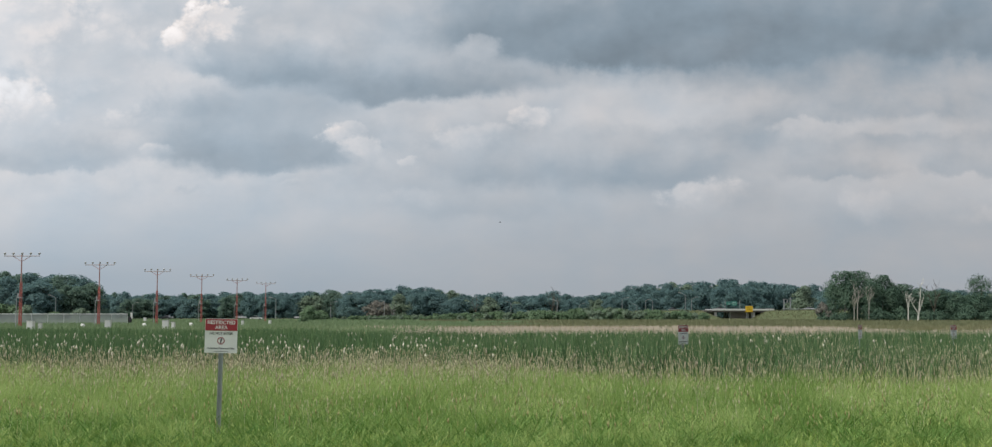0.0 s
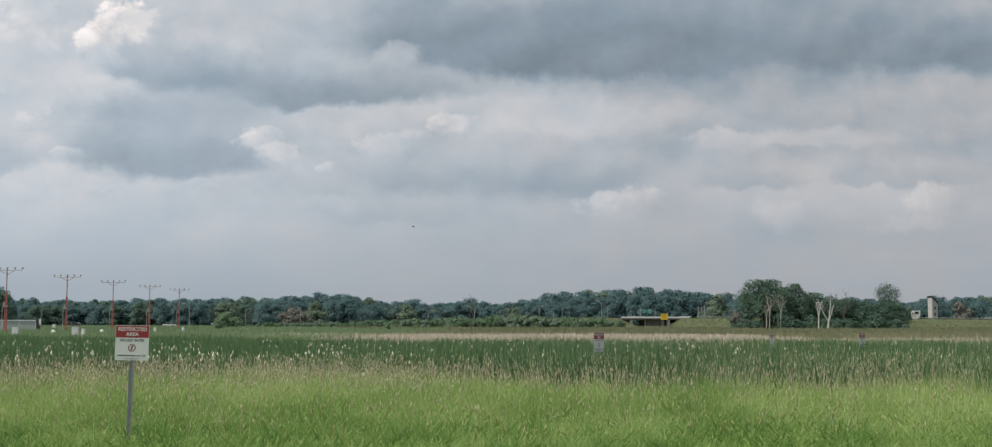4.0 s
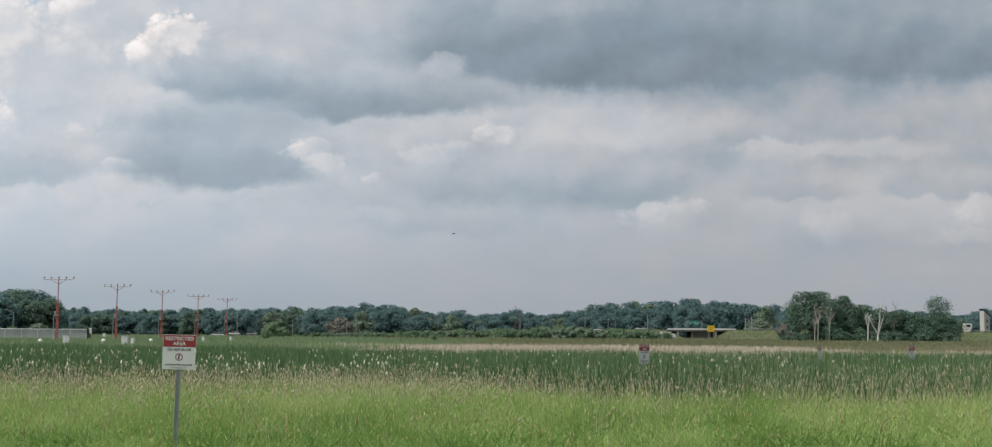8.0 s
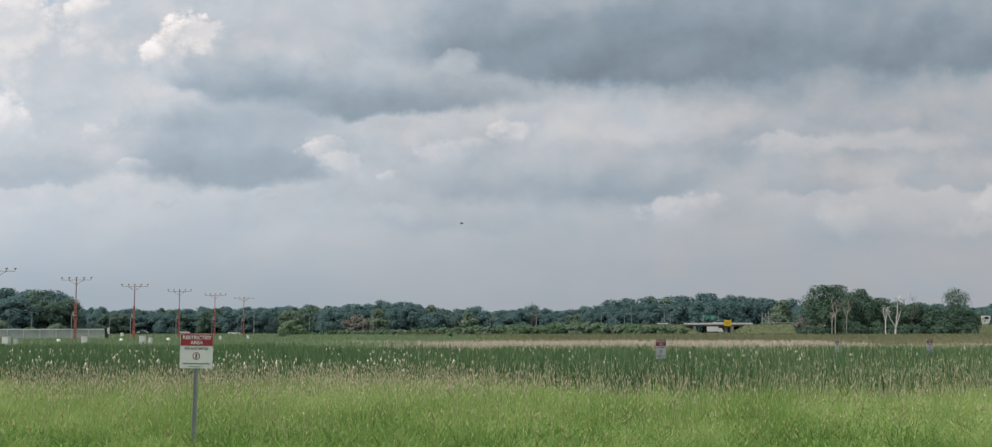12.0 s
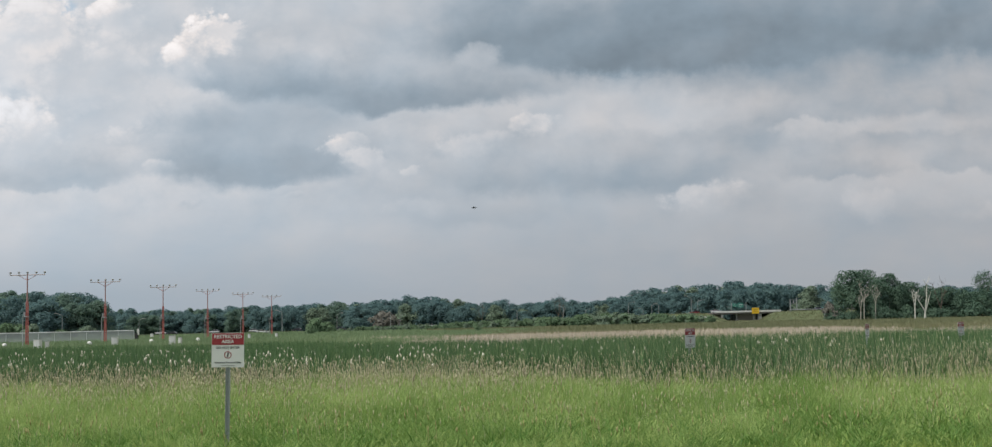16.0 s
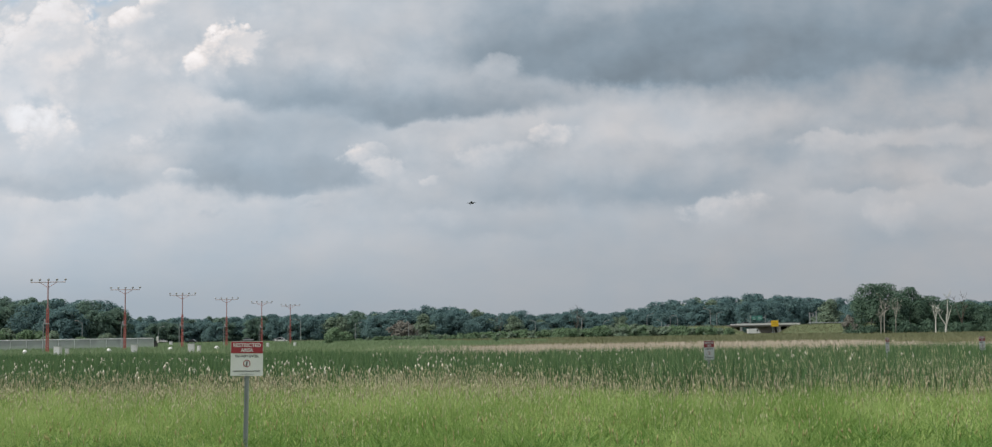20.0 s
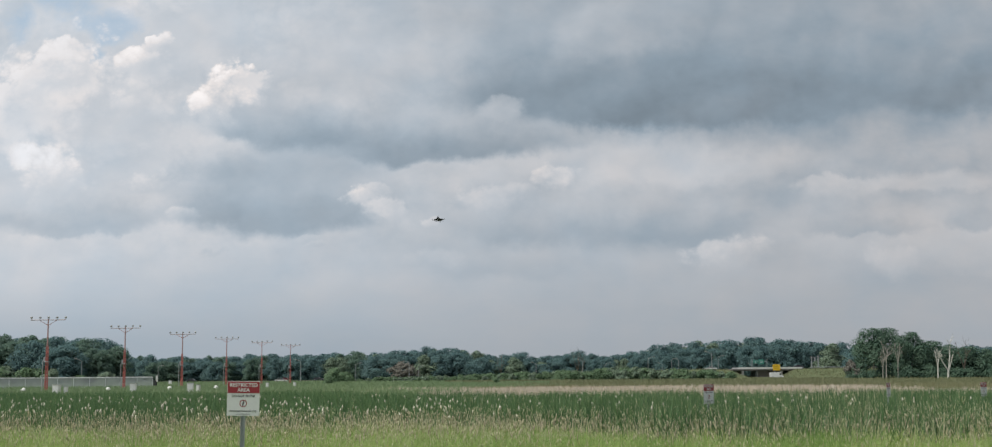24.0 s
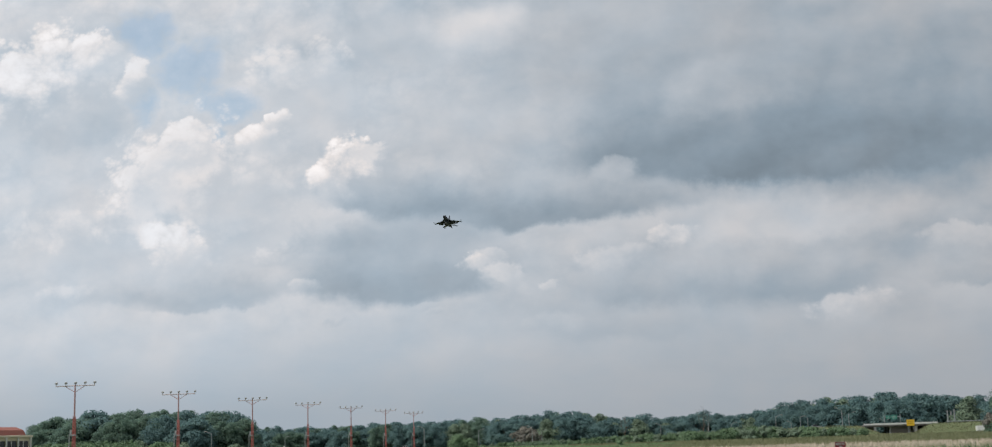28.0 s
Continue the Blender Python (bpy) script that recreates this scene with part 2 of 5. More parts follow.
    warm = m("MULTIPLY_ADD", ramp(level, 0.30, 0.72, smooth=False), 1.0, m("MULTIPLY_ADD", haze, 0.28, m("MULTIPLY", wide, 0.5)))
    warm = m("MULTIPLY_ADD", ramp(u, -0.5, 0.5, -0.22, 0.26), ramp(level, 0.28, 0.45), warm)
    tint = n("ShaderNodeMix")
    tint.data_type = "RGBA"
    put(tint.inputs["Factor"], warm)
    put(tint.inputs["A"], (0.80, 1.0, 1.19, 1))
    put(tint.inputs["B"], (1.07, 1.0, 0.975, 1))
    cloud = vm("SCALE", tint.outputs["Result"])
    put(cloud.node.inputs["Scale"], level)
    ground = n("ShaderNodeMix")
    ground.data_type = "RGBA"
    put(ground.inputs["Factor"], ramp(sep.outputs[2], -0.05, 0.0))
    put(ground.inputs["A"], (0.10, 0.13, 0.06, 1))
    link(cloud, ground.inputs["B"])
    clouds = n("ShaderNodeBackground")
    link(ground.outputs["Result"], clouds.inputs["Color"])
    put(clouds.inputs["Strength"], CLOUD_LIGHT)
    air = n("ShaderNodeTexSky")
    air.sky_type, air.sun_disc, air.sun_elevation, air.sun_rotation, air.dust_density = "NISHITA", False, radians(SUN_EL), radians(SUN_AZ), 3.0
    clear = n("ShaderNodeBackground")
    link(vm("MULTIPLY", air.outputs[0], (0.88, 1.02, 0.99)), clear.inputs["Color"])
    put(clear.inputs["Strength"], 0.15)
    mix = n("ShaderNodeMixShader")
    put(mix.inputs[0], m("SUBTRACT", 1.0, gap, clamp=True))
    link(clear.outputs[0], mix.inputs[1])
    link(clouds.outputs[0], mix.inputs[2])
    out = n("ShaderNodeOutputWorld")
    link(mix.outputs[0], out.inputs["Surface"])


def n_mix(n, put, fac, a, b):
    node = n("ShaderNodeMix")
    put(node.inputs["Factor"], fac)
    put(node.inputs["A"], a)
    put(node.inputs["B"], b)
    return node.outputs["Result"]


CLOUD_LIGHT = 1.0
RELIEF = 0.20
BASE = 0.475
sky_world()
sun_data = bpy.data.lights.new("sun", "SUN")
sun_data.energy, sun_data.angle, sun_data.color = 3.3, radians(14), (1.0, 0.95, 0.86)
sun = new("sun", sun_data)
a, e = radians(SUN_AZ), radians(SUN_EL)
sun.matrix_world = look((60 * math.sin(a) * math.cos(e), 60 * math.cos(a) * math.cos(e), 60 * math.sin(e)), (0, 0, 0))


# ---------------------------------------------------------------- materials
def material(name, base, rough=0.8, metal=0.0, second=None, scale=3.0, spread=0.35, bump=0.0, island=0.0, per_object=0.0,
             through_light=0.0, fine=None, coat=0.0):
    """A surface whose colour wanders between base and second at two scales, with relief, and varies by island or object."""
    mt = bpy.data.materials.new(name)
    mt.use_nodes = True
    nt = mt.node_tree
    bsdf = nt.nodes["Principled BSDF"]
    second = second or tuple(c * 0.6 for c in base)
    co = nt.nodes.new("ShaderNodeTexCoord").outputs["Object"]
    big, small = nt.nodes.new("ShaderNodeTexNoise"), nt.nodes.new("ShaderNodeTexNoise")
    for node, s, detail in ((big, scale, 3.0), (small, fine or scale * 9.0, 4.0)):
        node.inputs["Scale"].default_value, node.inputs["Detail"].default_value = s, detail
        nt.links.new(co, node.inputs["Vector"])
    mean = nt.nodes.new("ShaderNodeMath")
    mean.operation = "MULTIPLY_ADD"
    mean.inputs[1].default_value = 0.5
    nt.links.new(small.outputs["Fac"], mean.inputs[0])
    half = nt.nodes.new("ShaderNodeMath")
    half.operation = "MULTIPLY"
    half.inputs[1].default_value = 0.5
    nt.links.new(big.outputs["Fac"], half.inputs[0])
    nt.links.new(half.outputs[0], mean.inputs[2])
    rng = nt.nodes.new("ShaderNodeMapRange")
    rng.inputs["From Min"].default_value, rng.inputs["From Max"].default_value = 0.5 - spread / 2, 0.5 + spread / 2
    nt.links.new(mean.outputs[0], rng.inputs["Value"])
    mix = nt.nodes.new("ShaderNodeMix")
    mix.data_type = "RGBA"
    mix.inputs["A"].default_value, mix.inputs["B"].default_value = (*base, 1), (*second, 1)
    fac = rng.outputs[0]
    if island or per_object:
        rnd = nt.nodes.new("ShaderNodeNewGeometry").outputs["Random Per Island"] if island else nt.nodes.new("ShaderNodeObjectInfo").outputs["Random"]
        share = nt.nodes.new("ShaderNodeMix")
        share.inputs["Factor"].default_value = island or per_object
        nt.links.new(fac, share.inputs["A"])
        nt.links.new(rnd, share.inputs["B"])
        fac = share.outputs["Result"]
    nt.links.new(fac, mix.inputs["Factor"])
    nt.links.new(mix.outputs["Result"], bsdf.inputs["Base Color"])
    bsdf.inputs["Roughness"].default_value, bsdf.inputs["Metallic"].default_value = rough, metal
    bsdf.inputs["Coat Weight"].default_value = coat
    if bump:
        b = nt.nodes.new("ShaderNodeBump")
        b.inputs["Strength"].default_value, b.inputs["Distance"].default_value = 0.6, bump
        nt.links.new(mean.outputs[0], b.inputs["Height"])
        nt.links.new(b.outputs[0], bsdf.inputs["Normal"])
    if through_light:
        bsdf.inputs["Specular IOR Level"].default_value = 0.2
        tr, add = nt.nodes.new("ShaderNodeBsdfTranslucent"), nt.nodes.new("ShaderNodeMixShader")
        nt.links.new(mix.outputs["Result"], tr.inputs["Color"])
        add.inputs[0].default_value = through_light
        out = nt.nodes["Material Output"]
        nt.links.new(bsdf.outputs[0], add.inputs[1])
        nt.links.new(tr.outputs[0], add.inputs[2])
        nt.links.new(add.outputs[0], out.inputs["Surface"])
    return mt


GRASS = material("grass_blades", (0.138, 0.275, 0.055), 0.6, second=(0.51, 0.62, 0.245), scale=0.16, fine=0.8, spread=0.20, island=0.44, through_light=0.35)
FORB = material("pale_leaf_tips", (0.14, 0.27, 0.045), 0.6, second=(0.54, 0.63, 0.24), scale=0.3, fine=1.5, spread=0.3, island=0.75, through_light=0.35)
WEED = material("dark_weed_leaves", (0.07, 0.17, 0.034), 0.6, second=(0.20, 0.35, 0.085), scale=0.6, fine=3.0, island=0.6, through_light=0.35)
LAWN = material("mown_grass_blades", (0.20, 0.33, 0.055), 0.6, second=(0.47, 0.54, 0.17), scale=0.5, fine=3.0, island=0.65, through_light=0.35)
BROWN_SEED = material("brown_seed_spikes", (0.391, 0.322, 0.161), 0.9, second=(0.529, 0.460, 0.253), scale=0.5, island=0.6, through_light=0.3)
PANICLE = material("mauve_brown_panicles", (0.44, 0.37, 0.28), 0.9, second=(0.56, 0.49, 0.39), scale=0.5, island=0.6, through_light=0.3)
SEED = material("seed_heads", (0.56, 0.52, 0.35), 0.9, second=(0.72, 0.67, 0.49), scale=0.5, island=0.6, through_light=0.35)
REED = material("cattail_leaves", (0.050, 0.124, 0.056), 0.55, second=(0.181, 0.276, 0.117), scale=0.15, fine=1.4, spread=0.25, island=0.75, through_light=0.3)
REED_DRY = material("dry_reed_stalks", (0.55, 0.52, 0.36), 0.85, second=(0.38, 0.39, 0.22), scale=0.4, island=0.6, through_light=0.25)
FLUFF = material("cattail_fluff", (0.70, 0.67, 0.57), 0.95, second=(0.50, 0.46, 0.36), scale=2.0, island=0.6)
DRY = material("dry_meadow_blades", (0.56, 0.50, 0.43), 0.9, second=(0.45, 0.41, 0.33), scale=0.05, fine=0.6, island=0.5, through_light=0.2)
MEADOW = material("meadow_blades", (0.145, 0.170, 0.090), 0.7, second=(0.26, 0.255, 0.155), scale=0.04, fine=0.5, spread=0.25, island=0.45, through_light=0.25)
LEAF = material("tree_leaves", (0.059, 0.114, 0.084), 0.65, second=(0.120, 0.192, 0.129), scale=0.12, fine=0.9, spread=0.25, island=0.22, through_light=0.28)
# haze before the nearer wood is painted in: leaves lightened towards blue
LEAF_NEAR_HAZED = material("hazed_wood_edge_leaves", (0.108, 0.182, 0.153), 0.7, second=(0.178, 0.268, 0.203), scale=0.09, fine=0.7, spread=0.25, island=0.15, through_light=0.55)
# the far wood's leaf colour holds its distance haze, still bluer
LEAF_FAR_HAZED = material("hazed_wood_leaves", (0.086, 0.161, 0.174), 0.7, second=(0.153, 0.253, 0.244), scale=0.09, fine=0.7, spread=0.22, island=0.2, through_light=0.42)
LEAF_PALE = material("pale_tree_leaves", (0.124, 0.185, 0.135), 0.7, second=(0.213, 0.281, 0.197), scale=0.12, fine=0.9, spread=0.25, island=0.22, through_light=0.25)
LEAF_RUSTY = material("rusty_tree_leaves", (0.150, 0.150, 0.135), 0.8, second=(0.195, 0.190, 0.165), scale=0.3, island=0.4, through_light=0.2)
SHRUB = material("shrub_leaves", (0.10, 0.175, 0.10), 0.65, second=(0.16, 0.24, 0.135), scale=0.2, fine=1.2, spread=0.25, island=0.35, through_light=0.3)
BARK = material("bark", (0.17, 0.145, 0.115), 0.9, second=(0.08, 0.065, 0.05), scale=1.5, bump=0.03)
BARK_PALE = material("pale_bark", (0.72, 0.70, 0.66), 0.85, second=(0.50, 0.48, 0.44), scale=1.2, bump=0.02)
BARK_GREY = material("weathered_grey_bark", (0.46, 0.44, 0.40), 0.9, second=(0.30, 0.28, 0.24), scale=1.2, bump=0.02)
RED_PAINT = material("orange_red_paint", (0.46, 0.13, 0.115), 0.6, second=(0.39, 0.14, 0.125), scale=1.2)
RED_FADED = material("faded_red_paint", (0.44, 0.23, 0.225), 0.6, second=(0.38, 0.24, 0.24), scale=1.0)
BAR_GREY = material("weathered_pinkish_grey_paint", (0.42, 0.33, 0.32), 0.6, second=(0.36, 0.30, 0.30), scale=1.0)
STEEL = material("galvanised_steel", (0.42, 0.44, 0.45), 0.5, 0.6, second=(0.30, 0.32, 0.33), scale=4.0)
LAMP_GREY = material("grey_lamp_housing", (0.40, 0.39, 0.38), 0.6, 0.0, second=(0.32, 0.31, 0.30), scale=4.0)
MEADOW_PALE = material("fresh_meadow_blades", (0.156, 0.244, 0.128), 0.7, second=(0.254, 0.332, 0.186), scale=0.04, fine=0.5, spread=0.25, island=0.45, through_light=0.25)
TOWER = material("grey_tower_plaster", (0.46, 0.45, 0.44), 0.8, second=(0.38, 0.37, 0.36), scale=0.5)
BROWN_WALL = material("brownish_concrete", (0.30, 0.27, 0.24), 0.9, second=(0.22, 0.20, 0.18), scale=0.4, fine=4.0)
WHITE = material("white_paint", (0.76, 0.76, 0.74), 0.5, second=(0.62, 0.62, 0.59), scale=1.5)
CREAM = material("cream_siding", (0.68, 0.62, 0.49), 0.7, second=(0.58, 0.52, 0.40), scale=0.6, fine=5.0)
SAND = material("sandy_board", (0.45, 0.38, 0.27), 0.8, second=(0.36, 0.30, 0.21), scale=0.8)
BRICKRED = material("red_roof", (0.24, 0.075, 0.055), 0.8, second=(0.24, 0.09, 0.07), scale=0.8)
SIGN_WHITE = material("white_sign_face", (0.74, 0.75, 0.75), 0.4, second=(0.66, 0.67, 0.67), scale=5.0)
SIGN_RED = material("red_sign_face", (0.33, 0.025, 0.04), 0.45, second=(0.28, 0.03, 0.04), scale=6.0)
INK = material("dark_ink", (0.05, 0.05, 0.055), 0.6, scale=8.0)
PALE_INK = material("grey_print", (0.28, 0.28, 0.29), 0.6, scale=8.0)
FENCE_STEEL = material("pale_fence_steel", (0.62, 0.64, 0.66), 0.6, 0.1, second=(0.52, 0.54, 0.56), scale=1.0)
CONCRETE = material("concrete", (0.50, 0.49, 0.47), 0.9, second=(0.38, 0.37, 0.35), scale=0.5, fine=5.0, bump=0.01)
DARK_CONCRETE = material("dark_bridge_concrete", (0.12, 0.115, 0.11), 0.9, second=(0.18, 0.165, 0.15), scale=0.5, fine=5.0)
ASPHALT = material("asphalt", (0.055, 0.055, 0.058), 0.9, second=(0.075, 0.073, 0.07), scale=0.4, fine=8.0)
YELLOW = material("yellow_sign_face", (0.80, 0.50, 0.02), 0.45, second=(0.72, 0.45, 0.03), scale=1.0)
OCHRE = material("ochre_ink", (0.45, 0.27, 0.02), 0.6, scale=3.0)
GREEN_SIGN = material("green_sign_face", (0.05, 0.26, 0.21), 0.5, second=(0.05, 0.22, 0.18), scale=1.0)
# the jet's backlit shade is in its paint: grey taken nearly to black
JET_BACKLIT = material("backlit_grey_aircraft_paint", (0.010, 0.014, 0.030), 0.7, 0.0, second=(0.016, 0.022, 0.042), scale=0.7)
JET_DARK = material("dark_aircraft_metal", (0.03, 0.032, 0.036), 0.4, 0.4, scale=1.0)
GLASS = material("dark_window_glass", (0.02, 0.025, 0.03), 0.08, scale=1.0)
TYRE = material("tyre_rubber", (0.025, 0.025, 0.025), 0.9, scale=3.0)
CAR_WHITE = material("white_car_paint", (0.78, 0.78, 0.78), 0.3, second=(0.7, 0.7, 0.7), coat=0.6)
CAR_SILVER = material("silver_car_paint", (0.45, 0.46, 0.47), 0.3, 0.5, coat=0.6)
CAR_DARK = material("dark_car_paint", (0.04, 0.042, 0.05), 0.3, coat=0.6)
CAR_RED = material("red_car_paint", (0.28, 0.03, 0.03), 0.3, coat=0.6)


def fence_fabric():
    mt = bpy.data.materials.new("chain_link_fabric")
    mt.use_nodes = True
    nt = mt.node_tree
    bsdf, out = nt.nodes["Principled BSDF"], nt.nodes["Material Output"]
    bsdf.inputs["Base Color"].default_value, bsdf.inputs["Roughness"].default_value = (0.60, 0.63, 0.64, 1), 0.6
    co = nt.nodes.new("ShaderNodeTexCoord").outputs["Object"]
    tex = nt.nodes.new("ShaderNodeTexNoise")
    tex.inputs["Scale"].default_value = 0.6
    nt.links.new(co, tex.inputs["Vector"])
    rng = nt.nodes.new("ShaderNodeMapRange")
    rng.inputs["To Min"].default_value, rng.inputs["To Max"].default_value = 0.32, 0.48
    nt.links.new(tex.outputs["Fac"], rng.inputs["Value"])
    clear, mix = nt.nodes.new("ShaderNodeBsdfTransparent"), nt.nodes.new("ShaderNodeMixShader")
    nt.links.new(rng.outputs[0], mix.inputs[0])
    nt.links.new(clear.outputs[0], mix.inputs[1])
    nt.links.new(bsdf.outputs[0], mix.inputs[2])
    nt.links.new(mix.outputs[0], out.inputs["Surface"])
    return mt


FABRIC = fence_fabric()


def ground_material():
    """Meadow ground: green near by and to the west, dry and tan across the middle distance, green again on the banks."""
    mt = bpy.data.materials.new("meadow_ground")
    mt.use_nodes = True
    nt = mt.node_tree
    bsdf = nt.nodes["Principled BSDF"]
    bsdf.inputs["Roughness"].default_value = 0.95
    co = nt.nodes.new("ShaderNodeTexCoord").outputs["Object"]
    sep = nt.nodes.new("ShaderNodeSeparateXYZ")
    nt.links.new(co, sep.inputs[0])

    def noise_fac(scale, stretch):
        mp, tx = nt.nodes.new("ShaderNodeMapping"), nt.nodes.new("ShaderNodeTexNoise")
        mp.inputs["Scale"].default_value = stretch
        tx.inputs["Scale"].default_value, tx.inputs["Detail"].default_value, tx.inputs["Roughness"].default_value = scale, 6.0, 0.65
        nt.links.new(co, mp.inputs["Vector"])
        nt.links.new(mp.outputs[0], tx.inputs["Vector"])
        return tx.outputs["Fac"]

    def math_node(op, a, b, c=0.0, clamp=False):
        node = nt.nodes.new("ShaderNodeMath")
        node.operation, node.use_clamp = op, clamp
        for s, value in zip(node.inputs, (a, b, c)):
            if isinstance(value, (int, float)):
                s.default_value = value
            else:
                nt.links.new(value, s)
        return node.outputs[0]

    def step(x, lo, hi):
        node = nt.nodes.new("ShaderNodeMapRange")
        node.interpolation_type = "SMOOTHSTEP"
        nt.links.new(x, node.inputs["Value"])
        node.inputs["From Min"].default_value, node.inputs["From Max"].default_value = lo, hi
        return node.outputs[0]

    def mixed(fac, a, b):
        node = nt.nodes.new("ShaderNodeMix")
        node.data_type = "RGBA"
        nt.links.new(fac, node.inputs["Factor"])
        for s, value in (("A", a), ("B", b)):
            if isinstance(value, tuple):
                node.inputs[s].default_value = (*value, 1)
            else:
                nt.links.new(value, node.inputs[s])
        return node.outputs["Result"]

    patch, fine = noise_fac(0.03, (0.6, 1.0, 1.0)), noise_fac(0.8, (1.0, 1.0, 1.0))
    green = mixed(step(fine, 0.3, 0.7), (0.075, 0.105, 0.045), (0.13, 0.155, 0.075))
    green = mixed(step(sep.outputs[1], 26.0, 40.0), mixed(step(fine, 0.3, 0.7), (0.10, 0.16, 0.032), (0.17, 0.22, 0.055)), green)
    tan = mixed(step(fine, 0.3, 0.7), (0.38, 0.32, 0.24), (0.30, 0.27, 0.18))
    wander = math_node("MULTIPLY_ADD", patch, 90.0, sep.outputs[1])
    dry = math_node("MULTIPLY", step(wander, 110.0, 150.0), math_node("SUBTRACT", 1.0, step(wander, 205.0, 250.0)))
    east = math_node("MULTIPLY_ADD", patch, 60.0, sep.outputs[0])
    dry = math_node("MULTIPLY", dry, step(east, -40.0, 40.0))
    nt.links.new(mixed(dry, green, tan), bsdf.inputs["Base Color"])
    b = nt.nodes.new("ShaderNodeBump")
    b.inputs["Distance"].default_value = 0.08
    nt.links.new(fine, b.inputs["Height"])
    nt.links.new(b.outputs[0], bsdf.inputs["Normal"])
    return mt


# ---------------------------------------------------------------- mesh helpers
def arrays_mesh(name, verts, faces, mats, index=None):
    """A mesh from numpy arrays: faces is (n, 3) or (n, 4); index names each face's material."""
    me = bpy.data.meshes.new(name)
    k = faces.shape[1]
    me.vertices.add(len(verts))
    me.vertices.foreach_set("co", np.asarray(verts, np.float32).ravel())
    me.loops.add(faces.size)
    me.loops.foreach_set("vertex_index", np.asarray(faces, np.int32).ravel())
    me.polygons.add(len(faces))
    me.polygons.foreach_set("loop_start", np.arange(0, faces.size, k, dtype=np.int32))
    for mt in mats:
        me.materials.append(mt)
    if index is not None:
        me.polygons.foreach_set("material_index", np.asarray(index, np.int32))
    me.update(calc_edges=True)
    me.validate()
    return me


def part(name, bm, mt, parent=None, label="", at=None, smooth=False):
    me = bpy.data.meshes.new(name)
    if smooth:
        for f in bm.faces:
            f.smooth = True
    bm.to_mesh(me)
    bm.free()
    me.materials.append(mt)
    ob = new(name, me)
    ob.parent = parent
    if at is not None:
        ob.matrix_basis = at
    if label:
        ob["label"] = label
    return ob


def share(name, mesh, parent, at):
    ob = new(name, mesh)
    ob.parent, ob.matrix_basis = parent, at
    return ob


def box(x0, x1, y0, y1, z0, z1, bevel=0.0, bm=None):
    bm = bm or bmesh.new()
    got = bmesh.ops.create_cube(bm, size=1.0)["verts"]
    for v in got:
        v.co = ((x0 + x1) / 2 + v.co.x * (x1 - x0), (y0 + y1) / 2 + v.co.y * (y1 - y0), (z0 + z1) / 2 + v.co.z * (z1 - z0))
    if bevel:
        edges = list({e for v in got for e in v.link_edges})
        bmesh.ops.bevel(bm, geom=edges, offset=bevel, segments=2, affect="EDGES", profile=0.5)
    return bm


def rod(a, b, r0, r1=None, sides=8, bm=None):
    """A tapered round bar from a to b."""
    bm = bm or bmesh.new()
    a, b = Vector(a), Vector(b)
    r1 = r0 if r1 is None else r1
    m = Matrix.Translation((a + b) / 2) @ (b - a).to_track_quat("Z", "Y").to_matrix().to_4x4()
    bmesh.ops.create_cone(bm, cap_ends=True, segments=sides, radius1=r0, radius2=r1, depth=(b - a).length, matrix=m)
    return bm


def loft(rings, bm=None, caps=True):
    """Skins a row of equal rings of points."""
    bm = bm or bmesh.new()
    rows = [[bm.verts.new(p) for p in ring] for ring in rings]
    for r0, r1 in zip(rows, rows[1:]):
        for i in range(len(r0)):
            j = (i + 1) % len(r0)
            bm.faces.new((r0[i], r0[j], r1[j], r1[i]))
    if caps:
        bm.faces.new(rows[0][::-1])
        bm.faces.new(rows[-1])
    bmesh.ops.recalc_face_normals(bm, faces=bm.faces[:])
    return bm


def empty(name, at=None, **tags):
    ob = new(name)
    if at is not None:
        ob.matrix_basis = at
    return tagged(ob, **tags)


def lettering(name, text, size, mt, parent, at):
    cu = bpy.data.curves.new(name, "FONT")
    cu.body, cu.size, cu.align_x, cu.align_y, cu.extrude = text, size, "CENTER", "CENTER", 0.0008
    cu.offset = size * 0.018
    ob = new(name, cu)
    me = bpy.data.meshes.new_from_object(ob.evaluated_get(bpy.context.evaluated_depsgraph_get()))
    bpy.data.objects.remove(ob)
    me.materials.clear()
    me.materials.append(mt)
    return share(name, me, parent, at)


rng = np.random.default_rng(7)


# ---------------------------------------------------------------- ground, bank and road
ROAD_Y, ROAD_HALF = 560.0, 9.0          # the highway runs along x on a low bank
BRIDGE_X0, BRIDGE_X1 = 97.0, 111.0      # the gap that the bridge spans


def bank_height(x):
    return float(np.interp(x, (-400, -60, 0, 55, 90, 140, 200, 320, 600), (0.15, 0.25, 0.9, 2.9, 3.75, 3.9, 3.9, 3.0, 2.0)))


def ground_height(x, y):
    h = bank_height(x)
    off = abs(y - ROAD_Y) - ROAD_HALF
    z = h if off <= 0 else max(0.0, h - off / 3.2)
    if -10.0 <= y - ROAD_Y + 1.0 <= -7.9 or y - ROAD_Y == -10.0:       # a grassy lip before the carriageway
        z += float(np.interp(x, (-40, 20, 80, 88, 124, 135, 330), (0.0, 0.6, 0.7, 0.0, 0.0, 0.25, 0.25)))
    if BRIDGE_X0 - 8 < x < BRIDGE_X1 + 8:       # the underpass, with sloped ends
        inside = min(x - BRIDGE_X0, BRIDGE_X1 - x)
        z = min(z, max(0.0, -inside * 0.5)) if inside < 0 else 0.0
    if abs(y - ROAD_Y) > 60 and y > 5:
        z += 0.10 * noise.noise((x * 0.03, y * 0.05, 3.0))
    return z


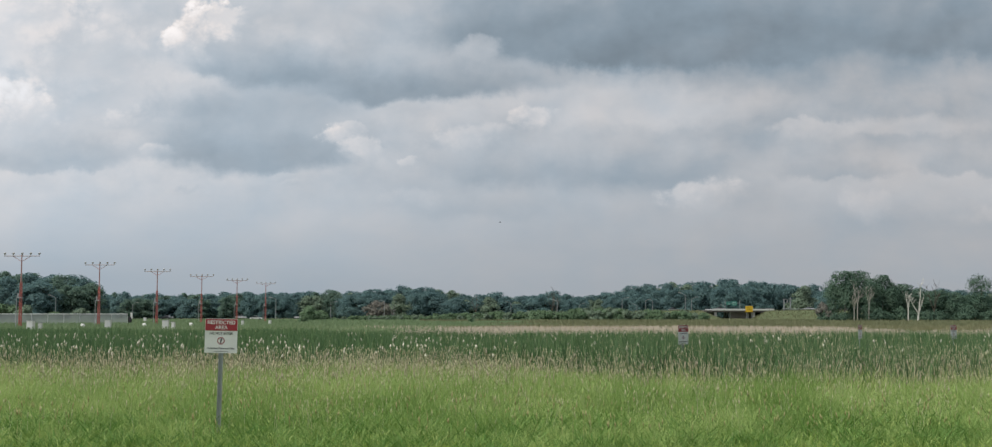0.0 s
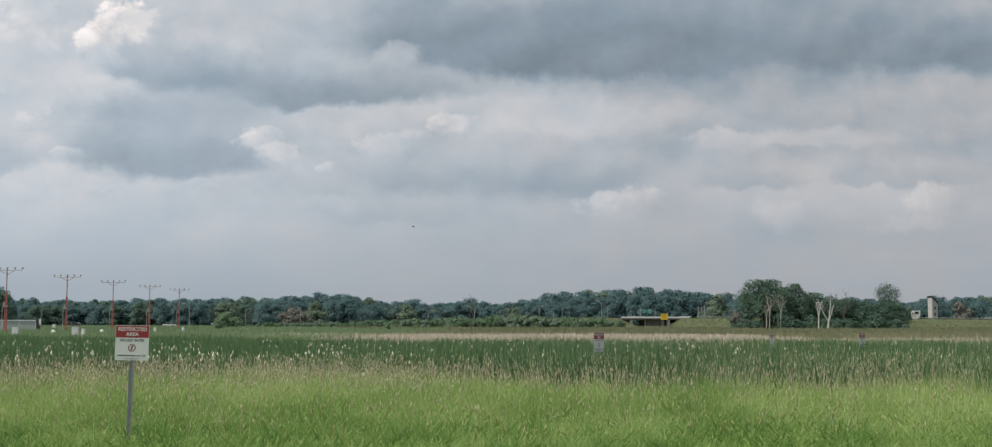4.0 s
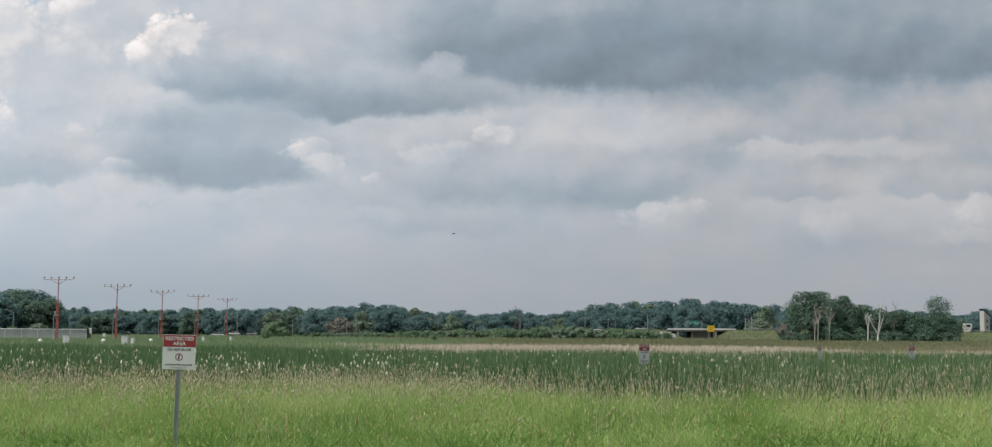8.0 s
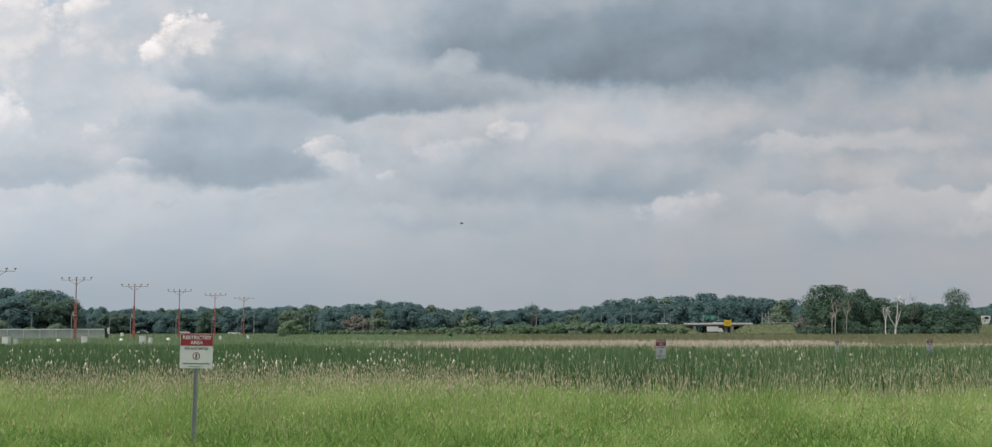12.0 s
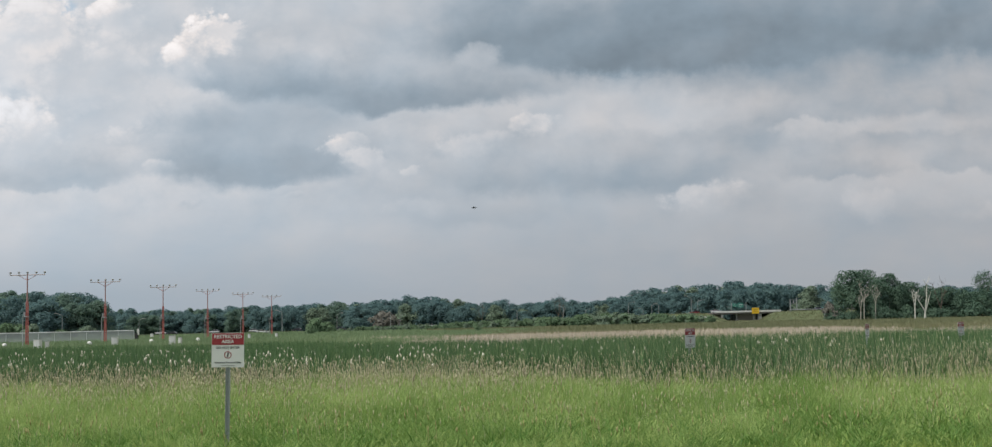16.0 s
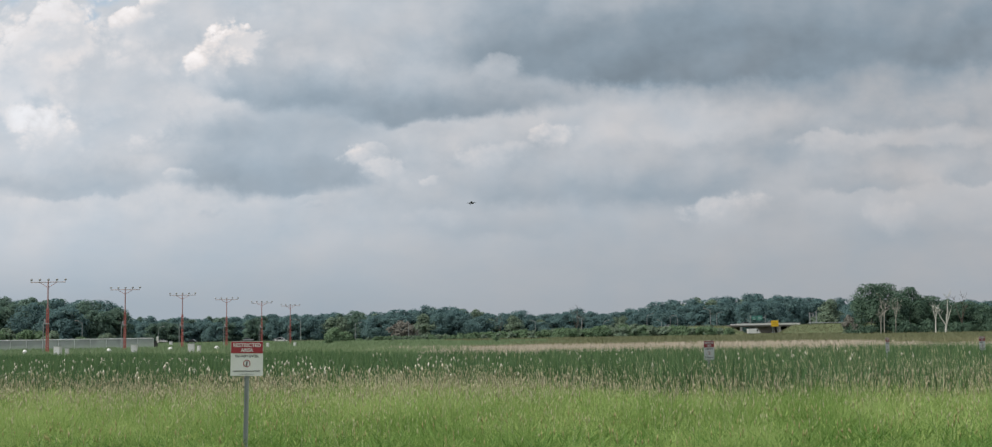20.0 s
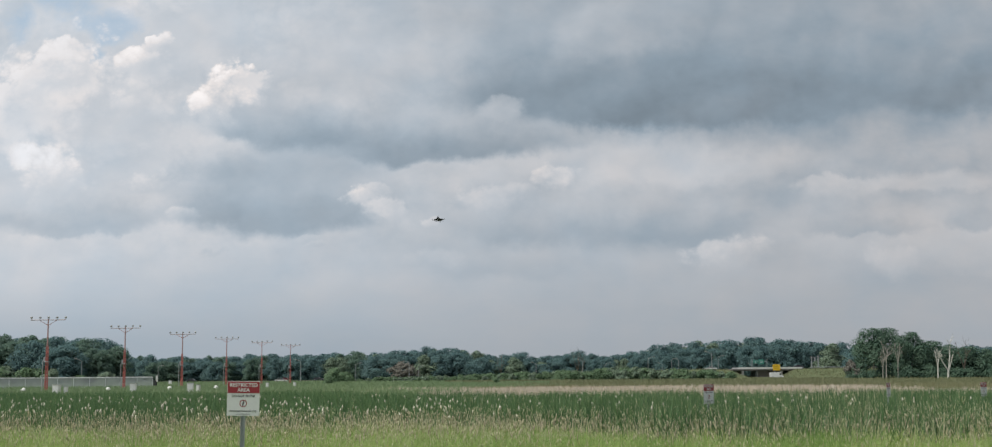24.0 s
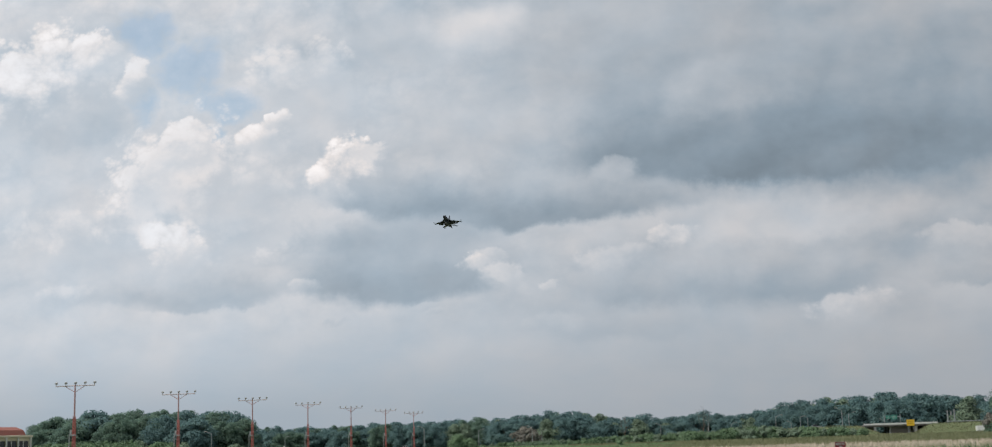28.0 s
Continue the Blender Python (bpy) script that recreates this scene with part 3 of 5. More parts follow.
def build_ground():
    xs = sorted({-4000, -2500, -1500, -900, -600, -450, *np.arange(-360, 361, 8.0).tolist(), *np.arange(84, 126, 1.5).tolist(), 450, 600, 900, 1500, 2500, 4000})
    ys = sorted({-400, -150, -50, *np.arange(-20, 100, 4.0).tolist(), *np.arange(110, 530, 14.0).tolist(), *np.arange(530, 592, 2.0).tolist(),
                 *np.arange(600, 800, 20.0).tolist(), 900, 1200, 1800, 2800, 4500})
    verts = np.array([(x, y, ground_height(x, y)) for y in ys for x in xs])
    nx = len(xs)
    faces = np.array([(j * nx + i, j * nx + i + 1, (j + 1) * nx + i + 1, (j + 1) * nx + i) for j in range(len(ys) - 1) for i in range(nx - 1)])
    me = arrays_mesh("ground", verts, faces, [ground_material()])
    me.polygons.foreach_set("use_smooth", np.ones(len(faces), bool))
    tagged(new("ground", me), "flat open meadow ground, green and dry tan grass", "ground", kind="structure")


build_ground()


def build_road():
    def strip(x0, x1):
        bm = bmesh.new()
        xs = np.arange(x0, x1 + 0.1, 12.0)
        rows = [[bm.verts.new((x, y, bank_height(x) + z)) for x in xs] for y, z in ((ROAD_Y - 8.2, 0.03), (ROAD_Y - 8.2, 0.09), (ROAD_Y + 8.2, 0.09), (ROAD_Y + 8.2, 0.03))]
        for a, b in zip(rows, rows[1:]):
            for i in range(len(xs) - 1):
                bm.faces.new((a[i], a[i + 1], b[i + 1], b[i]))
        return bm
    road = empty("road", label="grey asphalt highway along a low grass bank", category="road", kind="structure")
    part("carriageway", strip(-810, 90), ASPHALT, road)
    part("carriageway", strip(119, 851), ASPHALT, road)
    rail = empty("guard_rail", label="galvanised steel guard rail beside the highway", category="guard rail")
    post = box(-0.08, 0.08, -0.08, 0.08, -0.1, 0.75)
    first = part("post", post, STEEL, rail, at=pose(126, ROAD_Y - 8.7, bank_height(126)))
    for x in np.arange(134, 330, 8.0):
        share("post", first.data, rail, pose(x, ROAD_Y - 8.7, bank_height(x)))
    for x0, x1 in ((125, 220), (220, 330)):
        part("beam", rod((x0, ROAD_Y - 8.82, bank_height(x0) + 0.62), (x1, ROAD_Y - 8.82, bank_height(x1) + 0.62), 0.16, 0.16, 6), STEEL, rail)


build_road()


def build_bridge():
    br = empty("highway_bridge", pose(0, 0, 0), label="low concrete highway bridge with pale parapets", category="bridge", kind="structure")
    x0, x1, top = 91.5, 119.5, 3.95
    part("deck", box(x0, x1, ROAD_Y - 9.2, ROAD_Y + 9.2, top - 0.55, top - 0.05, 0.05), DARK_CONCRETE, br)
    part("roadway", box(x0, x1, ROAD_Y - 8.2, ROAD_Y + 8.2, top - 0.046, top), ASPHALT, br)
    for y in (ROAD_Y - 9.0, ROAD_Y + 9.0):
        part("parapet", box(94.3, 121.5, y - 0.25, y + 0.25, top - 0.12, top + 0.62, 0.04), WHITE, br, "pale concrete parapet")
    part("girder", box(x0, x1, ROAD_Y - 9.0, ROAD_Y - 8.5, top - 0.85, top - 0.56, 0.03), DARK_CONCRETE, br)
    part("girder", box(x0, x1, ROAD_Y + 8.5, ROAD_Y + 9.0, top - 0.85, top - 0.56, 0.03), DARK_CONCRETE, br)
    for x in (102.6, 110.6):
        for y in (ROAD_Y - 6, ROAD_Y, ROAD_Y + 6):
            part("pier", rod((x, y, -0.2), (x, y, top - 0.66), 0.45, 0.45, 14), CONCRETE, br)
    part("pier_wall", box(103.2, 110.0, ROAD_Y - 5.6, ROAD_Y - 5.0, -0.2, top - 0.9), BROWN_WALL, br, "brownish concrete wall")
    part("abutment", box(95.4, 96.4, ROAD_Y - 8.8, ROAD_Y + 8.8, -0.2, top - 0.66), CONCRETE, br)
    part("abutment", box(112.1, 113.1, ROAD_Y - 8.8, ROAD_Y + 8.8, -0.2, top - 0.66), CONCRETE, br)


build_bridge()


# ---------------------------------------------------------------- grasses
def blades(x, y, z, height, width, lean, bend=0.5, segments=2):
    """Tapering blades standing at x, y: returns vertices and triangles."""
    n = len(x)
    az, turn = rng.uniform(0, 2 * np.pi, n), rng.uniform(0, np.pi, n)
    off = np.stack([np.cos(az), np.sin(az)], -1) * (lean * height)[:, None]
    side = np.stack([np.cos(turn), np.sin(turn)], -1) * (width / 2)[:, None]
    rings = []
    for k in range(segments):
        f = k / segments
        c = np.stack([x, y], -1) + off * (f ** (1 + bend))
        w = side * (1 - 0.55 * f)
        zz = z + height * f * (1 - 0.12 * f * lean)
        rings += [np.c_[c - w, zz], np.c_[c + w, zz]]
    tip = np.c_[np.stack([x, y], -1) + off, z + height * (1 - 0.15 * lean)]
    rings.append(tip)
    verts = np.stack(rings, 1)
    k = 2 * segments + 1
    tris = []
    for s in range(segments - 1):
        a = 2 * s
        tris += [(a, a + 1, a + 3), (a, a + 3, a + 2)]
    a = 2 * (segments - 1)
    tris.append((a, a + 1, a + 2))
    tris = np.array(tris)
    return verts.reshape(-1, 3), (tris[None] + (np.arange(n) * k)[:, None, None]).reshape(-1, 3), tip


def spindles(tip, length, radius, drop=0.0):
    """Small four-sided spindles that stand on the tips: seed heads and cattail spikes."""
    n = len(tip)
    ang = rng.uniform(0, 2 * np.pi, n)
    ring = []
    base = tip - np.c_[np.zeros((n, 2)), length * drop]
    tilt = rng.normal(0, 0.12, (n, 2)) * length[:, None]
    for k in range(3):
        a = ang + k * 2 * np.pi / 3
        ring.append(base + np.c_[np.cos(a) * radius, np.sin(a) * radius, length * 0.5] + np.c_[tilt * 0.5, np.zeros(n)])
    top = base + np.c_[tilt, length]
    verts = np.stack([base, *ring, top], 1)
    tris = np.array([(0, 2, 1), (0, 3, 2), (0, 1, 3), (4, 1, 2), (4, 2, 3), (4, 3, 1)])
    return verts.reshape(-1, 3), (tris[None] + (np.arange(n) * 5)[:, None, None]).reshape(-1, 3)


def scatter(n, y0, y1, power=1.0, left=0.56, right=0.50, margin=2.0):
    """Points over the wedge of meadow in front of the onlooker."""
    y = y0 + (y1 - y0) * rng.random(n) ** power
    x = (rng.random(n) * (left + right) - left) * y
    return x + rng.uniform(-margin, margin, n), y


def wave(x, y, scale, seed):
    """Smooth patchiness between 0 and 1."""
    r = np.random.default_rng(seed)
    out = np.zeros(len(x))
    for k in range(7):
        a, f, ph = r.uniform(0, 2 * np.pi), r.uniform(0.5, 1.9) / scale, r.uniform(0, 2 * np.pi)
        out += np.sin((x * np.cos(a) + y * np.sin(a)) * f * 2 * np.pi + ph)
    return np.clip(0.5 + out / 7, 0, 1)


def merge(groups, mats, name):
    verts, faces, index, at = [], [], [], 0
    for v, f, k in groups:
        verts.append(v)
        faces.append(f + at)
        index.append(np.full(len(f), k))
        at += len(v)
    return new(name, arrays_mesh(name, np.concatenate(verts), np.concatenate(faces), mats, np.concatenate(index)))


def build_tall_grass():
    x, y = scatter(290000, 15.2, 31.0, 0.8)
    edge = 15.4 + 1.6 * (wave(x, y * 0, 9.0, 3) - 0.5) + 1.5 * (wave(x, y, 0.7, 5) - 0.5) + rng.normal(0, 0.35, len(x))
    clump = np.clip(1.7 * (wave(x, y, 0.8, 52) * 0.6 + wave(x, y * 2.2, 2.4, 53) * 0.4 - 0.5) + 0.5, 0, 1)
    keep = (y > edge) & (rng.random(len(x)) < 0.30 + 1.1 * (clump - 0.25))
    x, y, clump = x[keep], y[keep], clump[keep]
    patch = wave(x, y, 6.0, 4)
    h = (0.18 + 0.20 * patch + 0.36 * clump + rng.normal(0, 0.06, len(x)).clip(-0.1, 0.2)) * np.clip(0.40 + (y - 15.2) / 8, 0.40, 1.12)
    v, f, _ = blades(x, y, np.zeros(len(x)), h, rng.uniform(0.006, 0.0125, len(x)) * (y / 20), rng.uniform(0.15, 1.05, len(x)), segments=2)
    groups = [(v, f, 0)]
    # loose leaves and forbs at the top of the sward
    x, y = scatter(75000, 15.6, 30.0, 0.8)
    keep = rng.random(len(x)) < 0.25 + 0.75 * wave(x, y, 1.6, 61)
    x, y = x[keep], y[keep]
    z = (0.16 + 0.30 * rng.random(len(x))) * np.clip(0.35 + (y - 15.2) / 8, 0.35, 1.12)
    v, f, _ = blades(x, y, z, rng.uniform(0.04, 0.10, len(x)), rng.uniform(0.008, 0.016, len(x)), rng.uniform(0.5, 1.4, len(x)), segments=2)
    groups.append((v, f, 3))
    # stems with seed heads, thicker towards the reeds
    x, y = scatter(26000, 16.2, 32.0, 0.5)
    keep = rng.random(len(x)) < 0.15 + 0.85 * wave(x, y, 5.0, 9) * np.clip((y - 15) / 11, 0.25, 1)
    x, y = x[keep], y[keep]
    h = rng.uniform(0.48, 0.90, len(x)) * np.clip(0.7 + (y - 16) / 30, 0.7, 1.15)
    v, f, tip = blades(x, y, np.zeros(len(x)), h, np.full(len(x), 0.006), rng.uniform(0.02, 0.30, len(x)))
    groups.append((v, f, 1))
    groups.append((*spindles(tip, rng.uniform(0.06, 0.12, len(x)), rng.uniform(0.004, 0.008, len(x)), 0.6), 1))
    x, y = scatter(5000, 24.5, 33.0, 0.9)
    keep = rng.random(len(x)) < 0.1 + 0.9 * wave(x, y, 3.5, 19)
    x, y = x[keep], y[keep]
    v, f, tip = blades(x, y, np.zeros(len(x)), rng.uniform(0.5, 0.82, len(x)), np.full(len(x), 0.007), rng.uniform(0.02, 0.22, len(x)))
    groups.append((v, f, 1))
    groups.append((*spindles(tip, rng.uniform(0.09, 0.20, len(x)), rng.uniform(0.004, 0.008, len(x)), 0.7), 1))
    x, y = scatter(7000, 21.0, 33.0, 0.8)
    keep = rng.random(len(x)) < 0.10 + 1.1 * wave(x, y * 1.6, 4.0, 23) * np.clip((y - 20) / 7, 0.05, 1) * np.clip((34 - y) / 4, 0, 1)
    x, y = x[keep], y[keep]
    v, f, tip = blades(x, y, np.zeros(len(x)), rng.uniform(0.5, 0.95, len(x)), np.full(len(x), 0.008), rng.uniform(0.05, 0.35, len(x)))
    groups.append((v, f, 4))
    groups.append((*spindles(tip, rng.uniform(0.10, 0.20, len(x)), rng.uniform(0.005, 0.011, len(x)), 0.7), 5))
    # dark broad-leaved weeds along the mown edge
    x, y = scatter(64000, 14.5, 23.0, 1.4)
    keep = rng.random(len(x)) < 2.6 * (wave(x, y * 2.0, 1.7, 77) - 0.42)
    x, y = x[keep], y[keep]
    v, f, _ = blades(x, y, np.zeros(len(x)), rng.uniform(0.22, 0.50, len(x)) * np.clip(0.45 + (y - 15.0) / 5, 0.45, 1.0), rng.uniform(0.012, 0.028, len(x)), rng.uniform(0.5, 1.5, len(x)), segments=3)
    groups.append((v, f, 2))
    # brown dock spikes in loose patches
    x, y = scatter(5000, 16.5, 25.0, 0.9)
    keep = rng.random(len(x)) < 2.2 * (wave(x, y * 2, 3.0, 83) - 0.5)
    x, y = x[keep], y[keep]
    tip = np.c_[x, y, rng.uniform(0.25, 0.55, len(x))]
    groups.append((*spindles(tip, rng.uniform(0.06, 0.14, len(x)), rng.uniform(0.006, 0.012, len(x)), 0.5), 4))
    v, f, _ = blades(x, y, np.zeros(len(x)), tip[:, 2], np.full(len(x), 0.006), np.full(len(x), 0.02))
    groups.append((v, f, 4))
    ob = merge(groups, [GRASS, SEED, WEED, FORB, BROWN_SEED, PANICLE], "tall_grass")
    tagged(ob, "tall unmown green grass with pale tan seed heads", "grass", kind="stuff")


def build_lawn():
    x, y = scatter(120000, 9.0, 16.8, 0.9)
    tuft = wave(x, y * 2, 0.9, 91)
    keep = rng.random(len(x)) < 0.35 + 0.9 * wave(x, y * 1.5, 0.45, 93)
    x, y, tuft = x[keep], y[keep], tuft[keep]
    v, f, _ = blades(x, y, np.zeros(len(x)), rng.uniform(0.04, 0.15, len(x)) * (0.45 + 1.2 * tuft), rng.uniform(0.006, 0.014, len(x)), rng.uniform(0.2, 1.1, len(x)))
    groups = [(v, f, 0)]
    # longer blades and weeds left standing in loose tufts
    x, y = scatter(26000, 10.5, 16.8, 0.7)
    keep = rng.random(len(x)) < 2.4 * (wave(x, y * 2.0, 1.3, 95) - 0.5) + 0.06
    x, y = x[keep], y[keep]
    pick = rng.random(len(x)) < 0.55
    for which, k in ((pick, 0), (~pick, 1)):
        n = which.sum()
        v, f, _ = blades(x[which], y[which], np.zeros(n), rng.uniform(0.10, 0.28, n), rng.uniform(0.008, 0.018, n), rng.uniform(0.3, 1.3, n), segments=3)
        groups.append((v, f, k))
    ob = merge(groups, [LAWN, WEED], "mown_grass")
    tagged(ob, "short mown green grass at the meadow's edge", "grass", kind="stuff")


def beside_signs(x, y):
    """The reeds stand thinner round the paths to the warning signs."""
    clear = np.ones(len(x), bool)
    for sx, sy, half in ((4.70, 32.0, 0.010), (12.92, 45.0, 0.006), (16.25, 45.0, 0.006)):
        clear &= ~((np.abs(x / y - sx / sy) < half) & (y < sy) & (rng.random(len(x)) < 0.65))
    return clear


def build_reeds():
    x, y = scatter(150000, 22.0, 86.0, 1.5)
    front = 29.0 + 4.0 * (wave(x, y * 0, 14.0, 12) - 0.3) - 4.5 / (1 + np.exp(-(x / y - 0.08) * 22)) + 3.5 * np.abs(rng.normal(0, 0.5, len(x))) * (wave(x, y, 1.5, 15) + 0.3)
    keep = (y > front) & (y < 80 - 17 / (1 + np.exp(-(x / y + 0.12) * 22)) + 5 * (wave(x, y * 0, 9.0, 17) - 0.5))
    x, y = x[keep], y[keep]
    thick = wave(x, y, 11.0, 14)
    keep = rng.random(len(x)) < 0.45 + 0.55 * thick
    x, y, thick = x[keep], y[keep], thick[keep]
    clear = beside_signs(x, y)
    x, y, thick = x[clear], y[clear], thick[clear]
    h = (1.02 + 0.18 * thick + rng.normal(0, 0.07, len(x))) * np.clip(1.03 - (y - 30) / 400, 0.9, 1.05)
    east = 1 / (1 + np.exp(-(x / y - 0.09) * 16))
    v, f, _ = blades(x, y, np.zeros(len(x)), h, rng.uniform(0.018, 0.044, len(x)) * np.clip(y / 45, 0.9, 1.6), rng.uniform(0.04, 0.55, len(x)) * (0.5 + rng.random(len(x))), segments=3)
    groups = [(v, f, 0)]
    # last year's dry stalks, more of them to the east
    x, y = scatter(30000, 23.0, 70.0, 1.5)
    east = 1 / (1 + np.exp(-(x / y - 0.07) * 14))
    keep = (y > 29.5 - 6.0 / (1 + np.exp(-(x / y - 0.08) * 22))) & (rng.random(len(x)) < (0.08 + 0.92 * east) * (0.2 + 0.8 * wave(x, y, 5.0, 21))) & beside_signs(x, y)
    x, y = x[keep], y[keep]
    v, f, tip = blades(x, y, np.zeros(len(x)), rng.uniform(0.75, 1.28, len(x)), rng.uniform(0.009, 0.019, len(x)) * np.clip(y / 32, 0.8, 1.7), rng.uniform(0.02, 0.30, len(x)))
    groups.append((v, f, 1))
    groups.append((*spindles(tip[::11], rng.uniform(0.10, 0.2, len(tip[::11])), rng.uniform(0.008, 0.014, len(tip[::11])), 0.8), 1))
    # fluffy old spikes, more of them to the west
    x, y = scatter(1900, 29.0, 52.0, 1.2)
    west = 1 / (1 + np.exp((x / y - 0.0) * 7))
    keep = rng.random(len(x)) < 0.12 + 0.88 * west * wave(x, y, 8.0, 30)
    x, y = x[keep], y[keep]
    v, f, tip = blades(x, y, np.zeros(len(x)), rng.uniform(0.8, 1.1, len(x)), np.full(len(x), 0.012), rng.uniform(0.0, 0.1, len(x)))
    groups.append((v, f, 1))
    groups.append((*spindles(tip, rng.uniform(0.09, 0.17, len(x)), rng.uniform(0.018, 0.036, len(x)), 0.7), 2))
    ob = merge(groups, [REED, REED_DRY, FLUFF], "cattails")
    tagged(ob, "dense green cattail reeds with pale fluffy spikes", "reeds", kind="stuff")


def build_meadow():
    """Rough grass beyond the reeds: tan across the middle, green to the west and along the banks."""
    x, y = scatter(125000, 47.0, 345.0, 1.0, 0.60, 0.52)
    side = x / y + 0.10 * (wave(x, y, 60.0, 41) - 0.5)
    tan = (side > -0.06 - 0.0006 * (y - 150)) & (y > 72 + 16 * wave(x, y, 40.0, 44)) & (y < np.interp(x / y, (0.0, 0.12, 0.24, 0.33), (150, 162, 140, 112)) + 20 * wave(x, y, 30.0, 46))
    h = np.where(tan, rng.uniform(0.35, 0.65, len(x)), rng.uniform(0.3, 0.6, len(x)))
    groups = []
    west = ~tan & ((side < 0.0) | (y < 90))
    for pick, k in ((tan, 0), (~tan & ~west, 1), (west, 2)):
        v, f, _ = blades(x[pick], y[pick], np.zeros(pick.sum()), h[pick], rng.uniform(0.06, 0.16, pick.sum()), rng.uniform(0.05, 0.5, pick.sum()))
        groups.append((v, f, k))
    x, y = scatter(30000, 330.0, 545.0, 1.0, 0.60, 0.52)
    for pick, k in ((x / y >= -0.06, 1), (x / y < -0.06, 2)):
        n = pick.sum()
        v, f, _ = blades(x[pick], y[pick], np.zeros(n), rng.uniform(0.3, 0.7, n), rng.uniform(0.15, 0.35, n), rng.uniform(0.05, 0.5, n))
        groups.append((v, f, k))
    # the banks of the highway
    x, y = rng.uniform(-40, 330, 26000), rng.uniform(540, 552, 26000)
    z = np.array([ground_height(a, b) for a, b in zip(x, y)])
    v, f, _ = blades(x, y, z, rng.uniform(0.2, 0.55, len(x)), rng.uniform(0.12, 0.3, len(x)), rng.uniform(0.05, 0.6, len(x)))
    groups.append((v, f, 1))
    ob = merge(groups, [DRY, MEADOW, MEADOW_PALE], "rough_meadow_grass")
    tagged(ob, "rough meadow grass, dry and tan with green patches", "grass", kind="stuff")


build_lawn()
build_tall_grass()
build_reeds()
build_meadow()


# ---------------------------------------------------------------- trees
def crown_mesh(seed, width, height, base, mt, lobes=16, cards=1500, card=0.75, loose=0.07, name="crown"):
    """A crown of many small leaf clumps gathered on uneven lobes inside an egg-shaped outline."""
    r = np.random.default_rng(seed)
    cen, rad = [], []
    for k in range(lobes):
        f = (k + r.random()) / lobes
        env = math.sin(math.pi * min(1.0, 0.26 + 0.70 * f)) ** 0.5
        a, d = r.uniform(0, 2 * np.pi), r.uniform(0.12, 0.72 + 0.006 * lobes) ** 0.8 * env
        cen.append((math.cos(a) * d * width / 2, math.sin(a) * d * width / 2, base + (height - base) * (0.05 + (0.78 + 0.0018 * lobes) * f)))
        rad.append(r.uniform(0.20, 0.32) * width * (0.75 + 0.35 * env) * (1.0 - 0.25 * f) * min(1.0, (27 / lobes) ** 0.5))
    cen, rad = np.array(cen), np.array(rad)
    pick = r.choice(lobes, cards, p=rad ** 2 / (rad ** 2).sum())
    d = r.normal(size=(cards, 3))
    d /= np.linalg.norm(d, axis=1)[:, None]
    d[:, 2] = np.where(d[:, 2] < -0.55, -d[:, 2], d[:, 2])
    far = rad[pick] * (1 + r.normal(0, loose, cards)) * np.where(r.random(cards) < 0.28, r.uniform(0.5, 0.92, cards), 1.0)
    c = cen[pick] + d * far[:, None] * np.array([1, 1, 0.8])
    up = d + r.normal(0, 0.26, (cards, 3))
    up /= np.linalg.norm(up, axis=1)[:, None]
    s1 = np.cross(up, r.normal(size=(cards, 3)))
    s1 /= np.linalg.norm(s1, axis=1)[:, None]
    s2 = np.cross(up, s1)
    size = card * r.uniform(0.55, 1.25, cards)[:, None]
    bend = up * size * 0.25
    verts = np.stack([c - s1 * size * 0.6 - bend, c - s2 * size * 0.45, c + s1 * size * 0.6 - bend, c + s2 * size * 0.5], 1).reshape(-1, 3)
    q = np.arange(cards)[:, None] * 4
    faces = np.concatenate([q + np.array([0, 1, 2]), q + np.array([0, 2, 3])])
    me = arrays_mesh(name, verts, faces, [mt])
    me.polygons.foreach_set("use_smooth", np.ones(len(faces), bool))
    turn = d * 0.62 + np.array([0, 0, 0.5]) + r.normal(0, 0.13, (cards, 3))
    turn /= np.linalg.norm(turn, axis=1)[:, None]
    me.normals_split_custom_set_from_vertices(np.repeat(turn, 4, axis=0).tolist())
    return me


def limbs(seed, height, radius, spread, count, top=0.75, bm=None, start=0.3):
    r = random.Random(seed)
    bm = bm or bmesh.new()
    lean = (r.uniform(-0.04, 0.04) * height, r.uniform(-0.04, 0.04) * height)
    mid = (lean[0] * 0.5, lean[1] * 0.5, height * top * 0.5)
    rod((0, 0, -0.3), mid, radius, radius * 0.72, 7, bm)
    rod(mid, (lean[0], lean[1], height * top), radius * 0.72, radius * 0.3, 7, bm)
    for k in range(count):
        f = start + (top - start) * (k + r.random()) / count
        a = r.uniform(0, 6.28)
        p = Vector((lean[0] * f / top, lean[1] * f / top, height * f))
        q = p + Vector((math.cos(a) * spread, math.sin(a) * spread, r.uniform(0.5, 1.2) * spread)) * r.uniform(0.6, 1.0)
        rod(p, q, radius * 0.38, radius * 0.12, 5, bm)
        rod(q, q + Vector((math.cos(a + 0.6) * spread * 0.4, math.sin(a + 0.6) * spread * 0.4, spread * 0.5)), radius * 0.12, radius * 0.04, 4, bm)
    return bm


def tree_kind(seed, width, height, base, leaf, bark, label, lobes=16, cards=1500, card=0.75, loose=0.10):
    ob = empty("tree", label=label, category="tree")
    part("trunk", limbs(seed, height, height * 0.018 + 0.06, width * 0.2, 7, 0.62), bark, ob)
    share("crown", crown_mesh(seed, width, height, base, leaf, lobes, cards, card, loose), ob, Matrix())
    return ob


